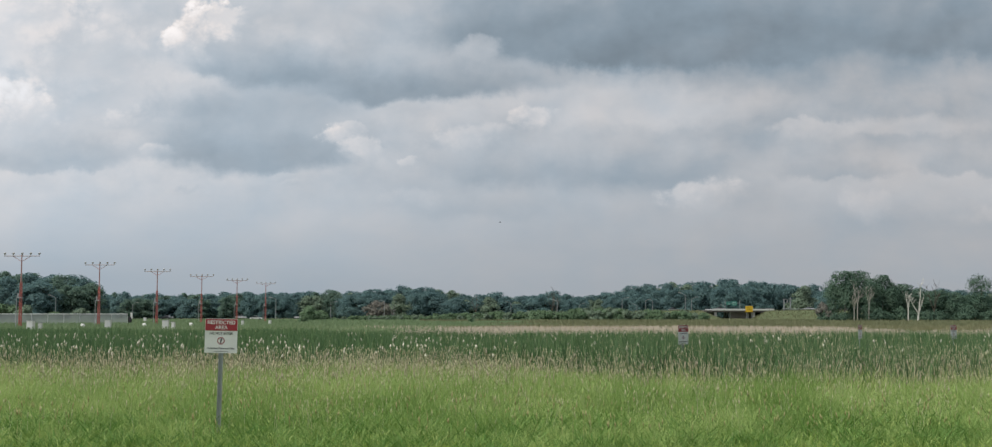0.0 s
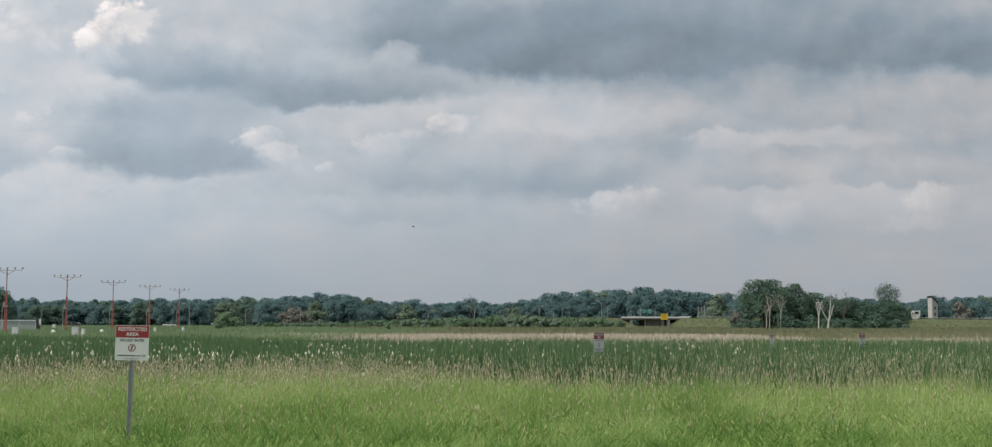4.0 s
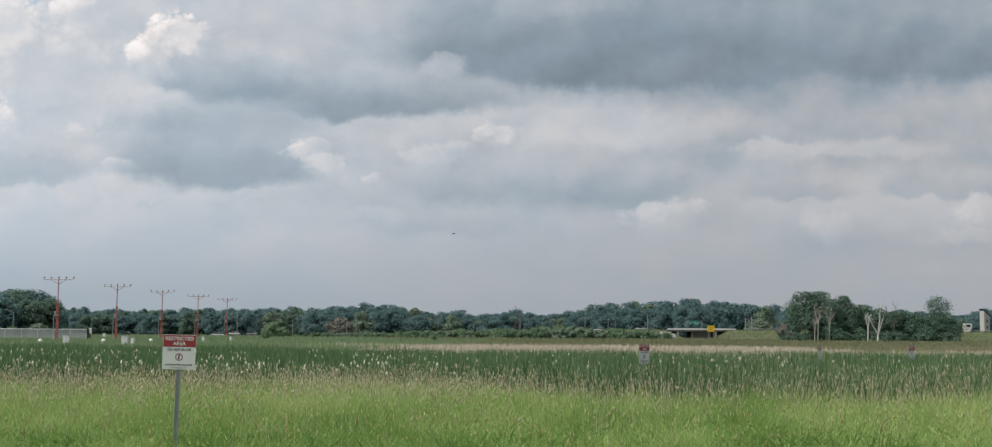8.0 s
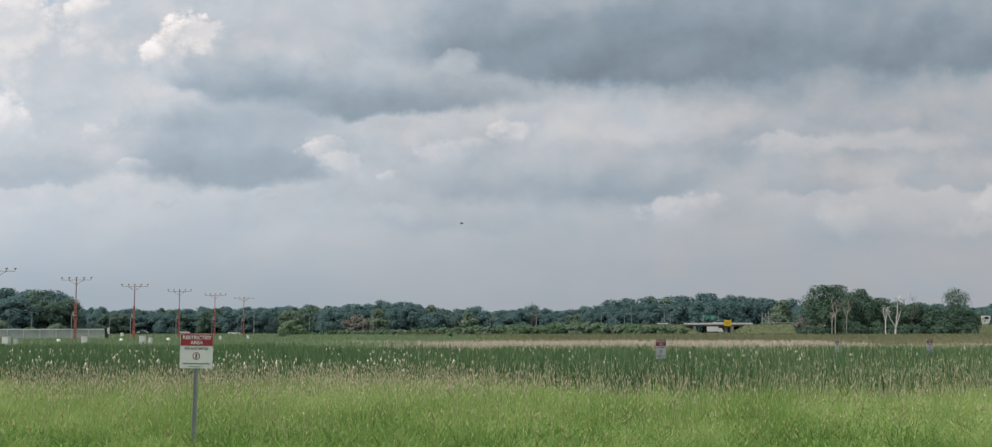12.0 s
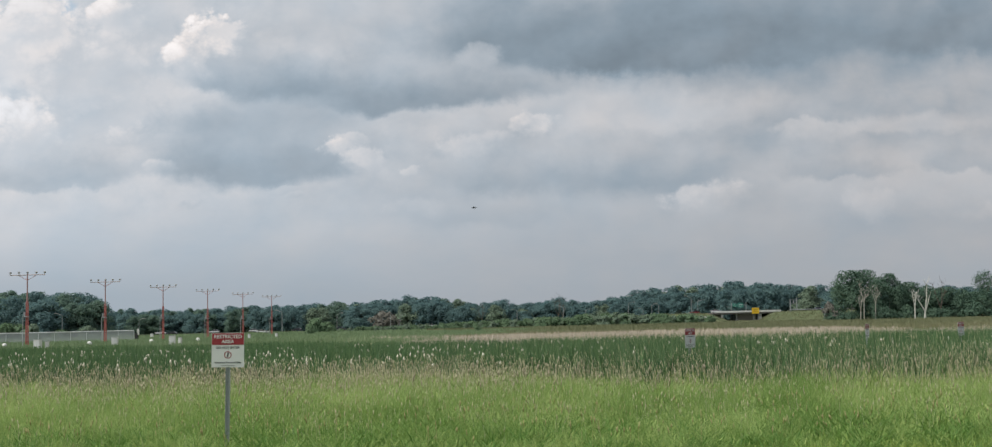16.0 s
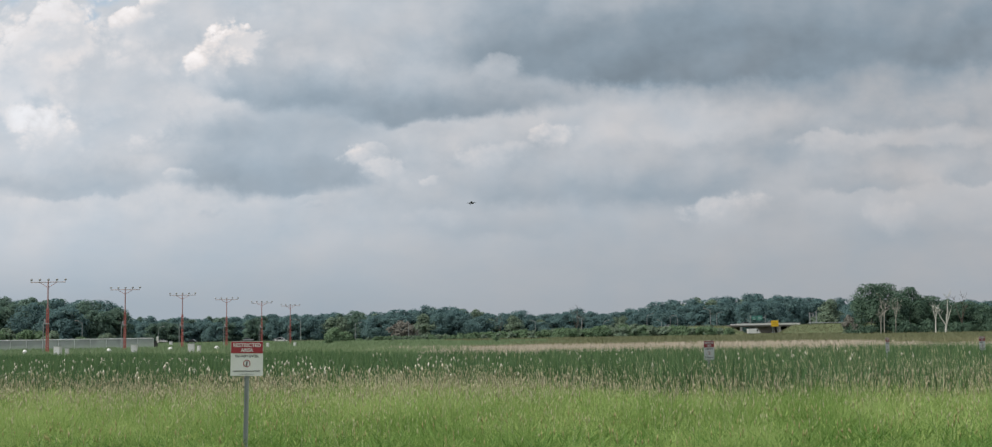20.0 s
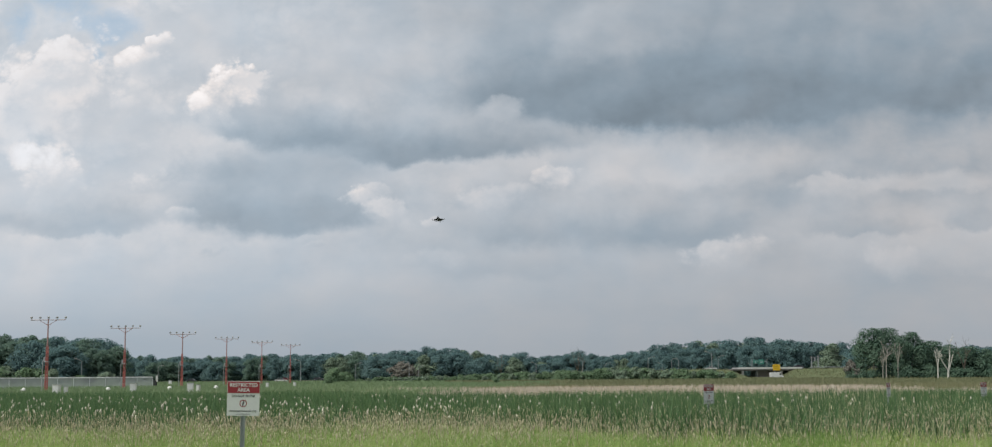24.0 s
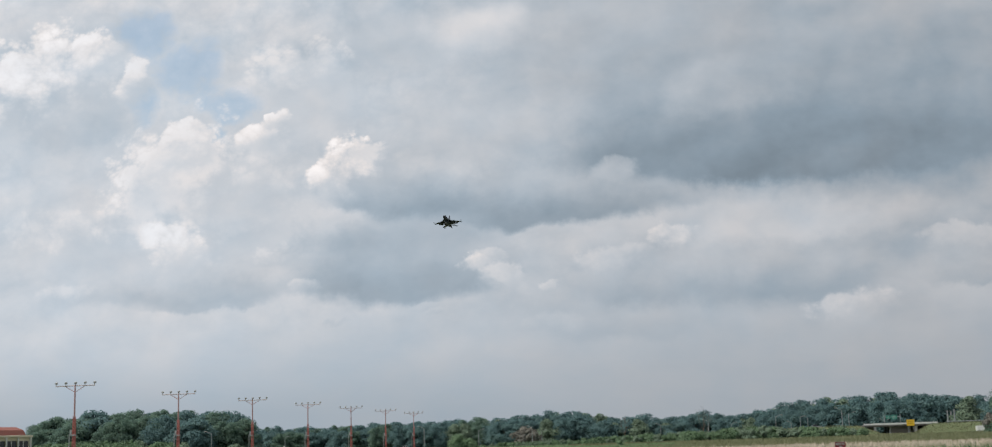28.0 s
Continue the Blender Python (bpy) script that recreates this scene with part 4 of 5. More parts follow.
def shrub_kind(seed, width, height, leaf, label):
    ob = empty("shrub", label=label, category="shrub")
    part("stems", limbs(seed, height, 0.06, width * 0.25, 6, 0.7, start=0.05), BARK, ob)
    share("foliage", crown_mesh(seed, width, height, 0.0, leaf, 11, 1300, 0.34, 0.10, "foliage"), ob, Matrix())
    return ob


def plant(kind, x, y, size, turn, label="", group=""):
    ob = copy_thing(kind, pose(x, y, ground_height(x, y) - 0.05, 0, 0, turn) @ Matrix.Diagonal((size[0], size[0], size[1], 1)))
    ob.scale = (size[0], size[0], size[1])
    return tagged(ob, label, group=group)


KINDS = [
    tree_kind(11, 14, 15, 0.3, LEAF_FAR_HAZED, BARK, "dark green leafy tree in the wood's edge", 46, 7000, 0.56),
    tree_kind(12, 12, 15, 0.3, LEAF_FAR_HAZED, BARK, "tall dark green leafy tree in the wood's edge", 42, 6500, 0.56),
    tree_kind(13, 15, 14.5, 0.3, LEAF_FAR_HAZED, BARK, "broad dark green tree in the wood's edge", 50, 7500, 0.56),
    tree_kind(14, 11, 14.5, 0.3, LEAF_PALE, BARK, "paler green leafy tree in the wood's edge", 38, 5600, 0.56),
    tree_kind(15, 13, 15, 0.3, LEAF_FAR_HAZED, BARK, "dark green tree with an uneven crown", 40, 6500, 0.56),
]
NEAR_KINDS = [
    tree_kind(41, 13, 14.5, 0.3, LEAF_NEAR_HAZED, BARK, "full green leafy tree at the edge of the nearer wood", 52, 7500, 0.52),
    tree_kind(42, 11, 15, 0.3, LEAF_NEAR_HAZED, BARK, "tall green leafy tree at the edge of the nearer wood", 46, 7000, 0.52),
    tree_kind(43, 14, 14.5, 0.3, LEAF_FAR_HAZED, BARK, "broad dark green tree at the edge of the nearer wood", 56, 7500, 0.52),
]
RUSTY = tree_kind(16, 9, 10, 0.8, LEAF_RUSTY, BARK, "brownish grey half-dead tree in the wood's edge", 13, 1200)
SHRUBS = [
    shrub_kind(31, 5.0, 3.2, SHRUB, "rounded green shrub in a hedge row"),
    shrub_kind(32, 6.0, 2.8, SHRUB, "broad green shrub in a hedge row"),
    shrub_kind(33, 4.0, 3.0, LEAF_PALE, "dull green shrub in a hedge row"),
]


def skyline(s):
    """Height of the wood's top over the eye, per metre of distance, along the slope s = x / y."""
    return float(np.interp(s, (-0.60, -0.52, -0.49, -0.45, -0.40, -0.345, -0.325, -0.312, -0.25, -0.18, -0.11, -0.055, -0.045, -0.022, -0.012, 0.0, 0.02, 0.033, 0.045, 0.058, 0.07, 0.08, 0.11, 0.14, 0.155, 0.20, 0.22, 0.26, 0.41, 0.425, 0.45, 0.55),
                           (0.011, 0.013, 0.028, 0.033, 0.035, 0.032, 0.027, 0.0172, 0.0160, 0.0185, 0.0190, 0.0225, 0.0205, 0.0145, 0.0175, 0.0170, 0.0145, 0.0165, 0.0200, 0.0165, 0.0150, 0.0160, 0.0215, 0.0250, 0.0275, 0.0270, 0.0240, 0.0225, 0.0180, 0.0200, 0.0220, 0.0200)))


def build_woods():
    r = random.Random(5)
    for row, (y0, share_of) in enumerate(((690.0, 0.80), (715.0, 1.0), (742.0, 0.97))):
        s = -0.62
        while s < 0.56:
            near = -0.515 < s < -0.318 and row < 2
            y = (430.0 + 14 * row if near else y0) + r.uniform(-9, 9)
            if 0.21 < s < 0.255 and row == 0:
                s += 0.01
                continue
            top = EYE + skyline(s) * y * share_of * r.uniform(0.88, 1.05)
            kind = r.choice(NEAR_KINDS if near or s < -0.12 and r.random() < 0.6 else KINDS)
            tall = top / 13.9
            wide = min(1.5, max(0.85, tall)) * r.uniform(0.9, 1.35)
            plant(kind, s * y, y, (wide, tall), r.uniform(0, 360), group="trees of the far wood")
            s += ((9.0 if row else 8.0) * wide * r.uniform(0.75, 1.1) * (0.62 if near else 0.85)) / y


build_woods()


def build_hedges():
    r = random.Random(8)
    s = -0.15
    while s < 0.166:
        tall = float(np.interp(s, (-0.15, -0.05, 0.02, 0.08, 0.13, 0.166), (1.2, 2.0, 3.2, 4.0, 3.7, 2.8)))
        for row in range(2):
            y = 446 + 8 * row + r.uniform(-3, 3)
            k = r.choice(SHRUBS)
            f = tall * r.uniform(0.75, 1.15) / 3.0
            plant(k, s * y, y, (max(0.55, f) * r.uniform(0.9, 1.2), f), r.uniform(0, 360), group="shrubs of the hedge row")
        s += r.uniform(0.0042, 0.0072)
    for s, y, w, h in ((-0.147, 430, 1.3, 1.55), (-0.139, 436, 1.2, 1.1), (-0.15, 440, 1.0, 1.0), (-0.152, 300, 0.55, 0.7), (-0.02, 280, 0.4, 0.45)):
        plant(SHRUBS[0], s * y, y, (w, h), r.uniform(0, 360), "rounded green shrub standing alone in the meadow")
    # loose bushes along the foot of the nearer wood
    s = -0.50
    while s < -0.325:
        y = 412 + r.uniform(-5, 5)
        f = r.uniform(0.9, 2.1)
        plant(r.choice(SHRUBS), s * y, y, (f * r.uniform(1.0, 1.3), f), r.uniform(0, 360), "light green bush at the foot of the nearer wood", "bushes of the wood's foot")
        s += r.uniform(0.006, 0.022)


build_hedges()


def build_clump():
    """The nearer stand of tall trees to the east, with pale trunks, and two white dead trees before it."""
    tall = tree_kind(21, 11, 15.5, 3.4, LEAF, BARK_GREY, "tall dark green tree with pale bare lower trunk", 38, 5200, 0.44, 0.15)
    thin = tree_kind(22, 8, 13.5, 2.0, LEAF, BARK_GREY, "thin tall tree with greyish green leaves", 28, 2800, 0.42, 0.18)
    oak = tree_kind(27, 10.5, 14.5, 5.5, LEAF, BARK, "lone dark tree with an airy branching crown", 13, 2200, 0.36, 0.18)
    dark = tree_kind(24, 13, 15, 0.2, LEAF, BARK, "dark green leafy tree in the nearer stand", 44, 6500, 0.48)
    broad = tree_kind(25, 14, 14.5, 0.2, LEAF, BARK, "broad dark green tree in the nearer stand", 46, 6500, 0.48)
    low = shrub_kind(34, 5.0, 3.2, LEAF, "dark undergrowth shrub below the tree stand")
    r = random.Random(3)
    for s, y, h, w, k in ((0.268, 392, 12.6, 0.9, thin), (0.276, 386, 15.0, 1.0, tall), (0.288, 390, 15.2, 1.0, tall), (0.297, 384, 14.4, 0.95, thin), (0.306, 390, 13.9, 0.9, tall),
                          (0.314, 396, 12.0, 0.9, thin), (0.325, 392, 11.6, 1.0, dark), (0.337, 397, 10.6, 0.9, broad), (0.349, 390, 9.6, 0.9, dark), (0.360, 394, 9.0, 0.9, dark),
                          (0.371, 390, 8.2, 0.85, broad), (0.385, 391, 15.0, 0.95, oak), (0.379, 386, 8.0, 0.8, dark), (0.391, 388, 7.6, 0.75, broad)):
        plant(k, s * y, y, (w * 0.95, h / 14.8), r.uniform(0, 360), group="trees of the nearer stand")
    s = 0.258
    while s < 0.398:
        y = 381 + r.uniform(-2, 3)
        f = r.uniform(0.7, 1.25)
        plant(low, s * y, y, (f, f * r.uniform(0.8, 1.3)), r.uniform(0, 360), "dark undergrowth shrub below the tree stand", "undergrowth of the stand")
        s += r.uniform(0.006, 0.011)
    for ob in (tall, thin, oak, dark, broad, low):
        for o in (*ob.children_recursive, ob):
            bpy.data.objects.remove(o)

    def dead(s, y, h, seed, label, thick=1.0, bark=BARK_PALE, fork=0.3, spread=0.24, reaches=None):
        """A bare tree: a slim trunk that forks into two or three rising limbs with thin twigs."""
        ob = empty("dead_tree", pose(s * y, y, 0), label=label, category="tree")
        q = random.Random(seed)
        base = Vector((0.02 * h, 0, h * fork))
        part("trunk", rod((0, 0, -0.3), base, 0.25 * thick, 0.19 * thick, 9), bark, ob)
        for side, reach, up in reaches or ((-1, 1.0, 0.62), (0.35, 0.9, 1.0 - fork), (0.9, 0.7, 0.45)):
            bm = bmesh.new()
            mid = base + Vector((side * spread * h * 0.45 * reach, q.uniform(-0.4, 0.4), h * up * 0.5))
            tip = base + Vector((side * spread * h * 0.75 * reach, q.uniform(-0.6, 0.6), h * up))
            rod(base - Vector((0, 0, 0.05 * h)), mid, 0.17 * thick, 0.11 * thick, 7, bm)
            rod(mid, tip, 0.11 * thick, 0.03, 6, bm)
            for j in range(7):
                p = mid.lerp(tip, q.uniform(-0.3, 1.0))
                e = p + Vector((q.uniform(-1.3, 1.3), q.uniform(-0.6, 0.6), q.uniform(0.5, 1.6)))
                rod(p, e, 0.055 * thick, 0.03, 4, bm)
                rod(e, e + Vector((q.uniform(-0.6, 0.6), 0, q.uniform(0.3, 0.9))), 0.03, 0.012, 4, bm)
            part("limb", bm, bark, ob)
    dead(0.3341, 378, 11.5, 4, "bare white dead tree forking low", 1.25, fork=0.24, spread=0.36, reaches=((-1, 1.0, 0.42), (0.3, 0.9, 0.72), (0.75, 0.7, 0.42)))
    dead(-0.0165, 640, 12.5, 14, "bare grey tree rising behind the hedge", 0.7, BARK)
    dead(0.0440, 640, 15.0, 17, "thin bare topped tree in the wood's edge", 0.7, BARK)
    dead(0.0475, 645, 14.0, 19, "thin bare topped tree in the wood's edge", 0.7, BARK)
    dead(0.3465, 384, 11.5, 23, "bare dead tree with fine twigs behind the stand", 0.6, BARK)
    dead(0.3263, 377.5, 7.4, 9, "bare white dead tree trunk with few limbs", 0.8, BARK_PALE, 0.55, 0.16)
    for k, (s, h) in enumerate(((0.2861, 8.6), (0.2835, 5.6), (0.2952, 8.2))):
        dead(s, 377.0 + 0.6 * k, h, 40 + k, "slim pale bare trunk before the tree stand", 0.62, BARK_GREY, 0.62, 0.16)


build_clump()
for kind in (*KINDS, *NEAR_KINDS, *SHRUBS):
    for o in (*kind.children_recursive, kind):
        bpy.data.objects.remove(o)
plant(RUSTY, -0.0975 * 660, 660, (1.15, 1.02), 40)
plant(RUSTY, 0.2585 * 383, 383, (0.48, 0.62), 80, "greyish half-bare small tree beside the tree stand")
plant(RUSTY, 0.4461 * 590, 590, (1.0, 1.35), 200, "brownish grey half-dead tree before the far wood")
plant(RUSTY, -0.088 * 655, 655, (0.9, 0.95), 140)
for o in (*RUSTY.children_recursive, RUSTY):
    bpy.data.objects.remove(o)


# ---------------------------------------------------------------- approach light masts
def mast_kind():
    ob = empty("approach_light_mast", label="orange-red steel mast with a crossbar of five approach lamps", category="light mast", group="approach light masts")
    top, low = 9.9, 6.3
    for x in (-0.15, 0.15):
        for y in (-0.15, 0.15):
            part("leg", rod((x, y, -0.2), (x * 0.75, y * 0.75, low), 0.045, 0.04, 6), RED_PAINT, ob)
    bm = bmesh.new()
    for k in range(9):
        z, dz = 0.3 + k * 0.66, 0.66
        w = 0.15 * (1 - 0.25 * z / low)
        for sx, sy, tx, ty in ((-1, -1, 1, -1), (1, -1, 1, 1), (1, 1, -1, 1), (-1, 1, -1, -1)):
            rod((sx * w, sy * w, z), (tx * w, ty * w, z + dz), 0.028, 0.028, 4, bm)
            rod((sx * w, sy * w, z), (tx * w, ty * w, z), 0.028, 0.028, 4, bm)
    part("lattice", bm, RED_PAINT, ob)
    part("upper_pole", rod((0, 0, low - 0.2), (0, 0, top + 0.15), 0.10, 0.085, 10), RED_FADED, ob)
    part("platform", box(-0.36, 0.26, -0.28, 0.28, 4.1, 4.2, 0.02), STEEL, ob)
    part("service_pole", rod((-0.62, 0.1, -0.2), (-0.62, 0.1, 4.3), 0.06, 0.06, 6), STEEL, ob, "pale service pole")
    part("junction_box", box(-0.46, -0.24, -0.15, 0.15, 4.21, 4.8, 0.02), STEEL, ob, "grey junction box")
    part("crossbar", rod((-2.45, 0, top), (2.45, 0, top), 0.055, 0.055, 8), BAR_GREY, ob)
    for s in (-1, 1):
        part("brace", rod((0, 0, top - 0.75), (s * 1.25, 0, top - 0.02), 0.04, 0.04, 6), RED_FADED, ob)
    lamp = None
    for x in (-2.4, -1.2, 0.0, 1.2, 2.4):
        holder = part("lamp", rod((0, -0.1, 0.02), (0, 0.16, 0.06), 0.10, 0.16, 12), LAMP_GREY, ob, at=pose(x, 0, top + 0.3))
        part("stem", rod((0, 0, -0.3), (0, 0, 0.0), 0.035, 0.035, 6), LAMP_GREY, holder)
        part("lens", rod((0, 0.16, 0.06), (0, 0.18, 0.063), 0.15, 0.13, 12), GLASS, holder, "glass lens")
    return ob


def cabinet_kind(w, d, h):
    ob = empty("equipment_cabinet", label="small white equipment cabinet standing in the grass", category="cabinet", group="equipment cabinets")
    part("body", box(-w / 2, w / 2, -d / 2, d / 2, 0.1, h, 0.03), WHITE, ob)
    part("plinth", box(-w / 2 - 0.05, w / 2 + 0.05, -d / 2 - 0.05, d / 2 + 0.05, -0.1, 0.1), CONCRETE, ob)
    part("lid", box(-w / 2 - 0.04, w / 2 + 0.04, -d / 2 - 0.04, d / 2 + 0.04, h, h + 0.05, 0.01), STEEL, ob)
    part("door", box(-w / 2 + 0.06, w / 2 - 0.06, -d / 2 - 0.02, -d / 2, 0.2, h - 0.1), SIGN_WHITE, ob)
    return ob


def cover_kind(width, height):
    """A low white dome over buried equipment."""
    ob = empty("equipment_cover", label="low rounded white cover standing in the grass", category="cover", group="equipment covers")
    rings = [[(width / 2 * math.cos(f) * math.cos(a), width / 2 * math.cos(f) * math.sin(a), 0.12 + (height - 0.12) * math.sin(f)) for a in np.linspace(0, 2 * np.pi, 17)[:-1]] for f in (0.0, 0.4, 0.8, 1.15, 1.45)]
    part("dome", loft(rings), WHITE, ob, smooth=True)
    part("plinth", rod((0, 0, -0.1), (0, 0, 0.12), width / 2 + 0.06, width / 2 + 0.05, 16), CONCRETE, ob)
    return ob


def build_masts():
    mast, cab, small, cover = mast_kind(), cabinet_kind(0.74, 0.55, 1.15), cabinet_kind(0.40, 0.35, 0.9), cover_kind(0.75, 0.62)
    r = random.Random(2)
    for i in range(-1, 6):
        copy_thing(mast, pose(-65.4 + 1.17 * i, 173.5 + 30.5 * i, 0, 0, 0, -2.2 + r.uniform(-1, 1)))
    # slope x / y and distance of each piece of equipment
    for kind, s, y in ((cab, -0.3684, 138), (small, -0.361, 139), (cab, -0.3072, 158), (cab, -0.2617, 155), (small, -0.2555, 157), (cab, -0.2779, 330),
                       (cover, -0.3948, 172), (cover, -0.3274, 175), (cover, -0.2784, 186), (cover, -0.2415, 196), (small, -0.3599, 300), (small, -0.318, 320),
                       (small, -0.2007, 206), (small, -0.1791, 222), (cab, -0.437, 126), (cover, -0.452, 150), (small, -0.428, 240)):
        copy_thing(kind, pose(s * y, y, 0, 0, 0, r.uniform(-18, 18)))
    for ob in (mast, cab, small, cover):
        for o in (*ob.children_recursive, ob):
            bpy.data.objects.remove(o)


build_masts()


# ---------------------------------------------------------------- warning signs
def warning_sign(at, width=0.46, height=0.485, top=1.70, lean=0.0, label="white and red restricted area sign on a steel post"):
    ob = empty("warning_sign", at @ pose(0, 0, 0, 0, lean, 0), label=label, category="sign", group="warning signs")
    bm = box(-0.031, 0.031, 0.0, 0.022, -0.25, top - 0.02, 0.003)
    box(-0.031, -0.022, -0.02, 0.0, -0.25, top - 0.02, 0.0, bm)
    box(0.022, 0.031, -0.02, 0.0, -0.25, top - 0.02, 0.0, bm)
    part("post", bm, STEEL, ob, "galvanised channel post")
    z0 = top - height
    panel = part("panel", box(-width / 2, width / 2, -0.027, -0.024, z0, top, 0.001), SIGN_WHITE, ob, "white sign panel")
    part("header", box(-width / 2 + 0.004, width / 2 - 0.004, -0.0295, -0.0272, top - height * 0.345, top - 0.004), SIGN_RED, panel, "red header field")
    up = Matrix.Rotation(radians(90), 4, "X")
    for text, size, z, mt in (("RESTRICTED", width * 0.155, top - height * 0.11, SIGN_WHITE), ("AREA", width * 0.155, top - height * 0.255, SIGN_WHITE), ("DO NOT ENTER", width * 0.098, top - height * 0.43, INK)):
        lettering("lettering", text, size, mt, panel, pose(0, -0.031 if mt is SIGN_WHITE else -0.0285, z) @ up)
    bm = bmesh.new()
    ring = [[(math.cos(a) * r0, y, math.sin(a) * r0) for a in np.linspace(0, 2 * np.pi, 25)[:-1]] for r0, y in ((0.052, -0.0274), (0.052, -0.029), (0.041, -0.029), (0.041, -0.0274))]
    loft(ring, bm, caps=False)
    part("symbol_ring", bm, SIGN_RED, panel, at=pose(0, 0, top - height * 0.64))
    part("symbol_bar", box(-0.009, 0.009, -0.029, -0.0275, -0.033, 0.033), INK, panel, at=pose(0, 0, top - height * 0.64, 0, 12, 0))
    lettering("lettering", "Authorized Personnel Only", width * 0.074, INK, panel, pose(0, -0.0285, z0 + height * 0.14) @ up)
    part("small_print", box(-width * 0.22, width * 0.22, -0.0285, -0.0272, z0 + height * 0.04, z0 + height * 0.055), PALE_INK, panel)
    for z in (top - 0.03, z0 + 0.03):
        part("bolt", rod((0, -0.033, z), (0, -0.026, z), 0.008, 0.008, 8), STEEL, ob)
    return ob


warning_sign(pose(-3.955, 18.0, 0, 0, 0, 2), lean=1.0)
warning_sign(pose(4.70, 32.0, 0, 0, 0, 48), top=1.50, label="smaller looking restricted area sign turned aside among the reeds")
warning_sign(pose(12.92, 45.0, 0, 0, 0, 58), top=1.41, label="distant restricted area sign seen nearly edge-on over the reeds")
warning_sign(pose(16.25, 45.0, 0, 0, 0, 44), top=1.40, label="distant restricted area sign over the reeds")


# ---------------------------------------------------------------- fence, sheds and roadside things
def build_fence():
    fence = empty("chain_link_fence", label="long grey chain-link fence across the grass", category="fence")
    a, b = Vector((-73.0, 250.0, 0)), Vector((-190.0, 226.0, 0))
    along = (b - a).normalized()
    count = int((b - a).length // 3.0)
    first = part("post", rod((0, 0, -0.2), (0, 0, 2.05), 0.05, 0.05, 8), FENCE_STEEL, fence, at=Matrix.Translation(a))
    for i in range(1, count + 1):
        share("post", first.data, fence, Matrix.Translation(a + along * 3.0 * i))
    end = a + along * 3.0 * count
    for z, r0 in ((2.0, 0.085), (0.1, 0.03)):
        part("rail", rod(a + Vector((0, 0, z)), end + Vector((0, 0, z)), r0, r0, 8), FENCE_STEEL, fence)
    turn = math.atan2(along.y, along.x)
    bm = box(0, 3.0 * count, -0.006, 0.006, 0.1, 2.0)
    part("fabric", bm, FABRIC, fence, "grey wire mesh", at=Matrix.Translation(a) @ Matrix.Rotation(turn, 4, "Z"))


build_fence()


def marker_post(x, y):
    ob = empty("marker_post", pose(x, y, 0), label="white and black marker post beside the fence end", category="post")
    part("post", rod((0, 0, -0.2), (0, 0, 2.0), 0.06, 0.06, 8), INK, ob)
    part("board", box(-0.22, 0.22, -0.06, 0.0, 1.1, 2.3, 0.03), WHITE, ob, "white board")
    part("base_box", box(-0.65, -0.12, -0.25, 0.25, 0.0, 1.4, 0.03), INK, ob, "dark box")


marker_post(-72.6, 251.5)


def building(x, y):
    ob = empty("equipment_building", pose(x, y, 0, 0, 0, -18) @ Matrix.Diagonal((1, 1, 1.13, 1)), label="low cream building with red roof part and open porch posts", category="building")
    part("wall", box(-9, 5, 0, 8, -0.2, 3.6, 0.03), CREAM, ob)
    part("roof", box(-9.4, 5.4, -2.6, 8.4, 4.45, 4.75, 0.05), CREAM, ob, "flat cream roof slab")
    part("fascia", box(-9.3, 5.3, -2.5, -2.2, 4.1, 4.44, 0.03), SAND, ob, "sandy fascia board")
    part("upper_wall", box(-9, 5, 0.004, 8, 3.6, 4.44), CREAM, ob)
    for i in range(6):
        part("porch_post", box(-9 + i * 2.7, -8.75 + i * 2.7, -2.4, -2.15, -0.2, 4.1), WHITE, ob)
    for i in range(5):
        w = part("window", box(-8 + i * 2.7, -6.4 + i * 2.7, -0.05, 0.0, 1.0, 3.9), GLASS, ob, "dark window")
        part("frame", box(-8.08 + i * 2.7, -6.32 + i * 2.7, -0.03, -0.001, 0.92, 1.0), WHITE, w)
    part("rail", box(-9, 5, -2.4, -2.3, 3.15, 3.25), STEEL, ob)
    for y0, y1 in ((0.35, 2.6), (2.9, 5.15), (5.45, 7.7)):
        w = part("window", box(5.001, 5.05, y0, y1, 1.9, 3.95), GLASS, ob, "dark window")
        part("frame", box(5.004, 5.09, y0 - 0.06, y1 + 0.06, 1.80, 1.895), WHITE, w)
        part("mullion", box(5.051, 5.08, (y0 + y1) / 2 - 0.05, (y0 + y1) / 2 + 0.05, 1.9, 3.95), WHITE, w)
        part("panel", box(5.001, 5.04, y0, y1, 0.3, 1.6), STEEL, ob, "grey lower wall panel")
    for y0 in (-0.1, 2.65, 5.2, 7.95):
        part("porch_post", box(5.12, 5.32, y0, y0 + 0.2, -0.2, 4.44), WHITE, ob)
    part("rail", box(5.325, 5.38, -2.3, 8.15, 2.75, 2.87), WHITE, ob, "white rail")
    part("gable", loft([[(0.9, y0, 4.75), (5.2, y0, 4.75), (4.6, y0, 5.5), (2.9, y0, 6.0)] for y0 in (-1.0, 7.0)]), BRICKRED, ob, "raised red roof part")
    part("parapet", box(-9.4, 0.8, -2.4, -2.1, 4.752, 5.2, 0.03), SAND, ob, "sandy parapet")


building(-109.0, 196.0)


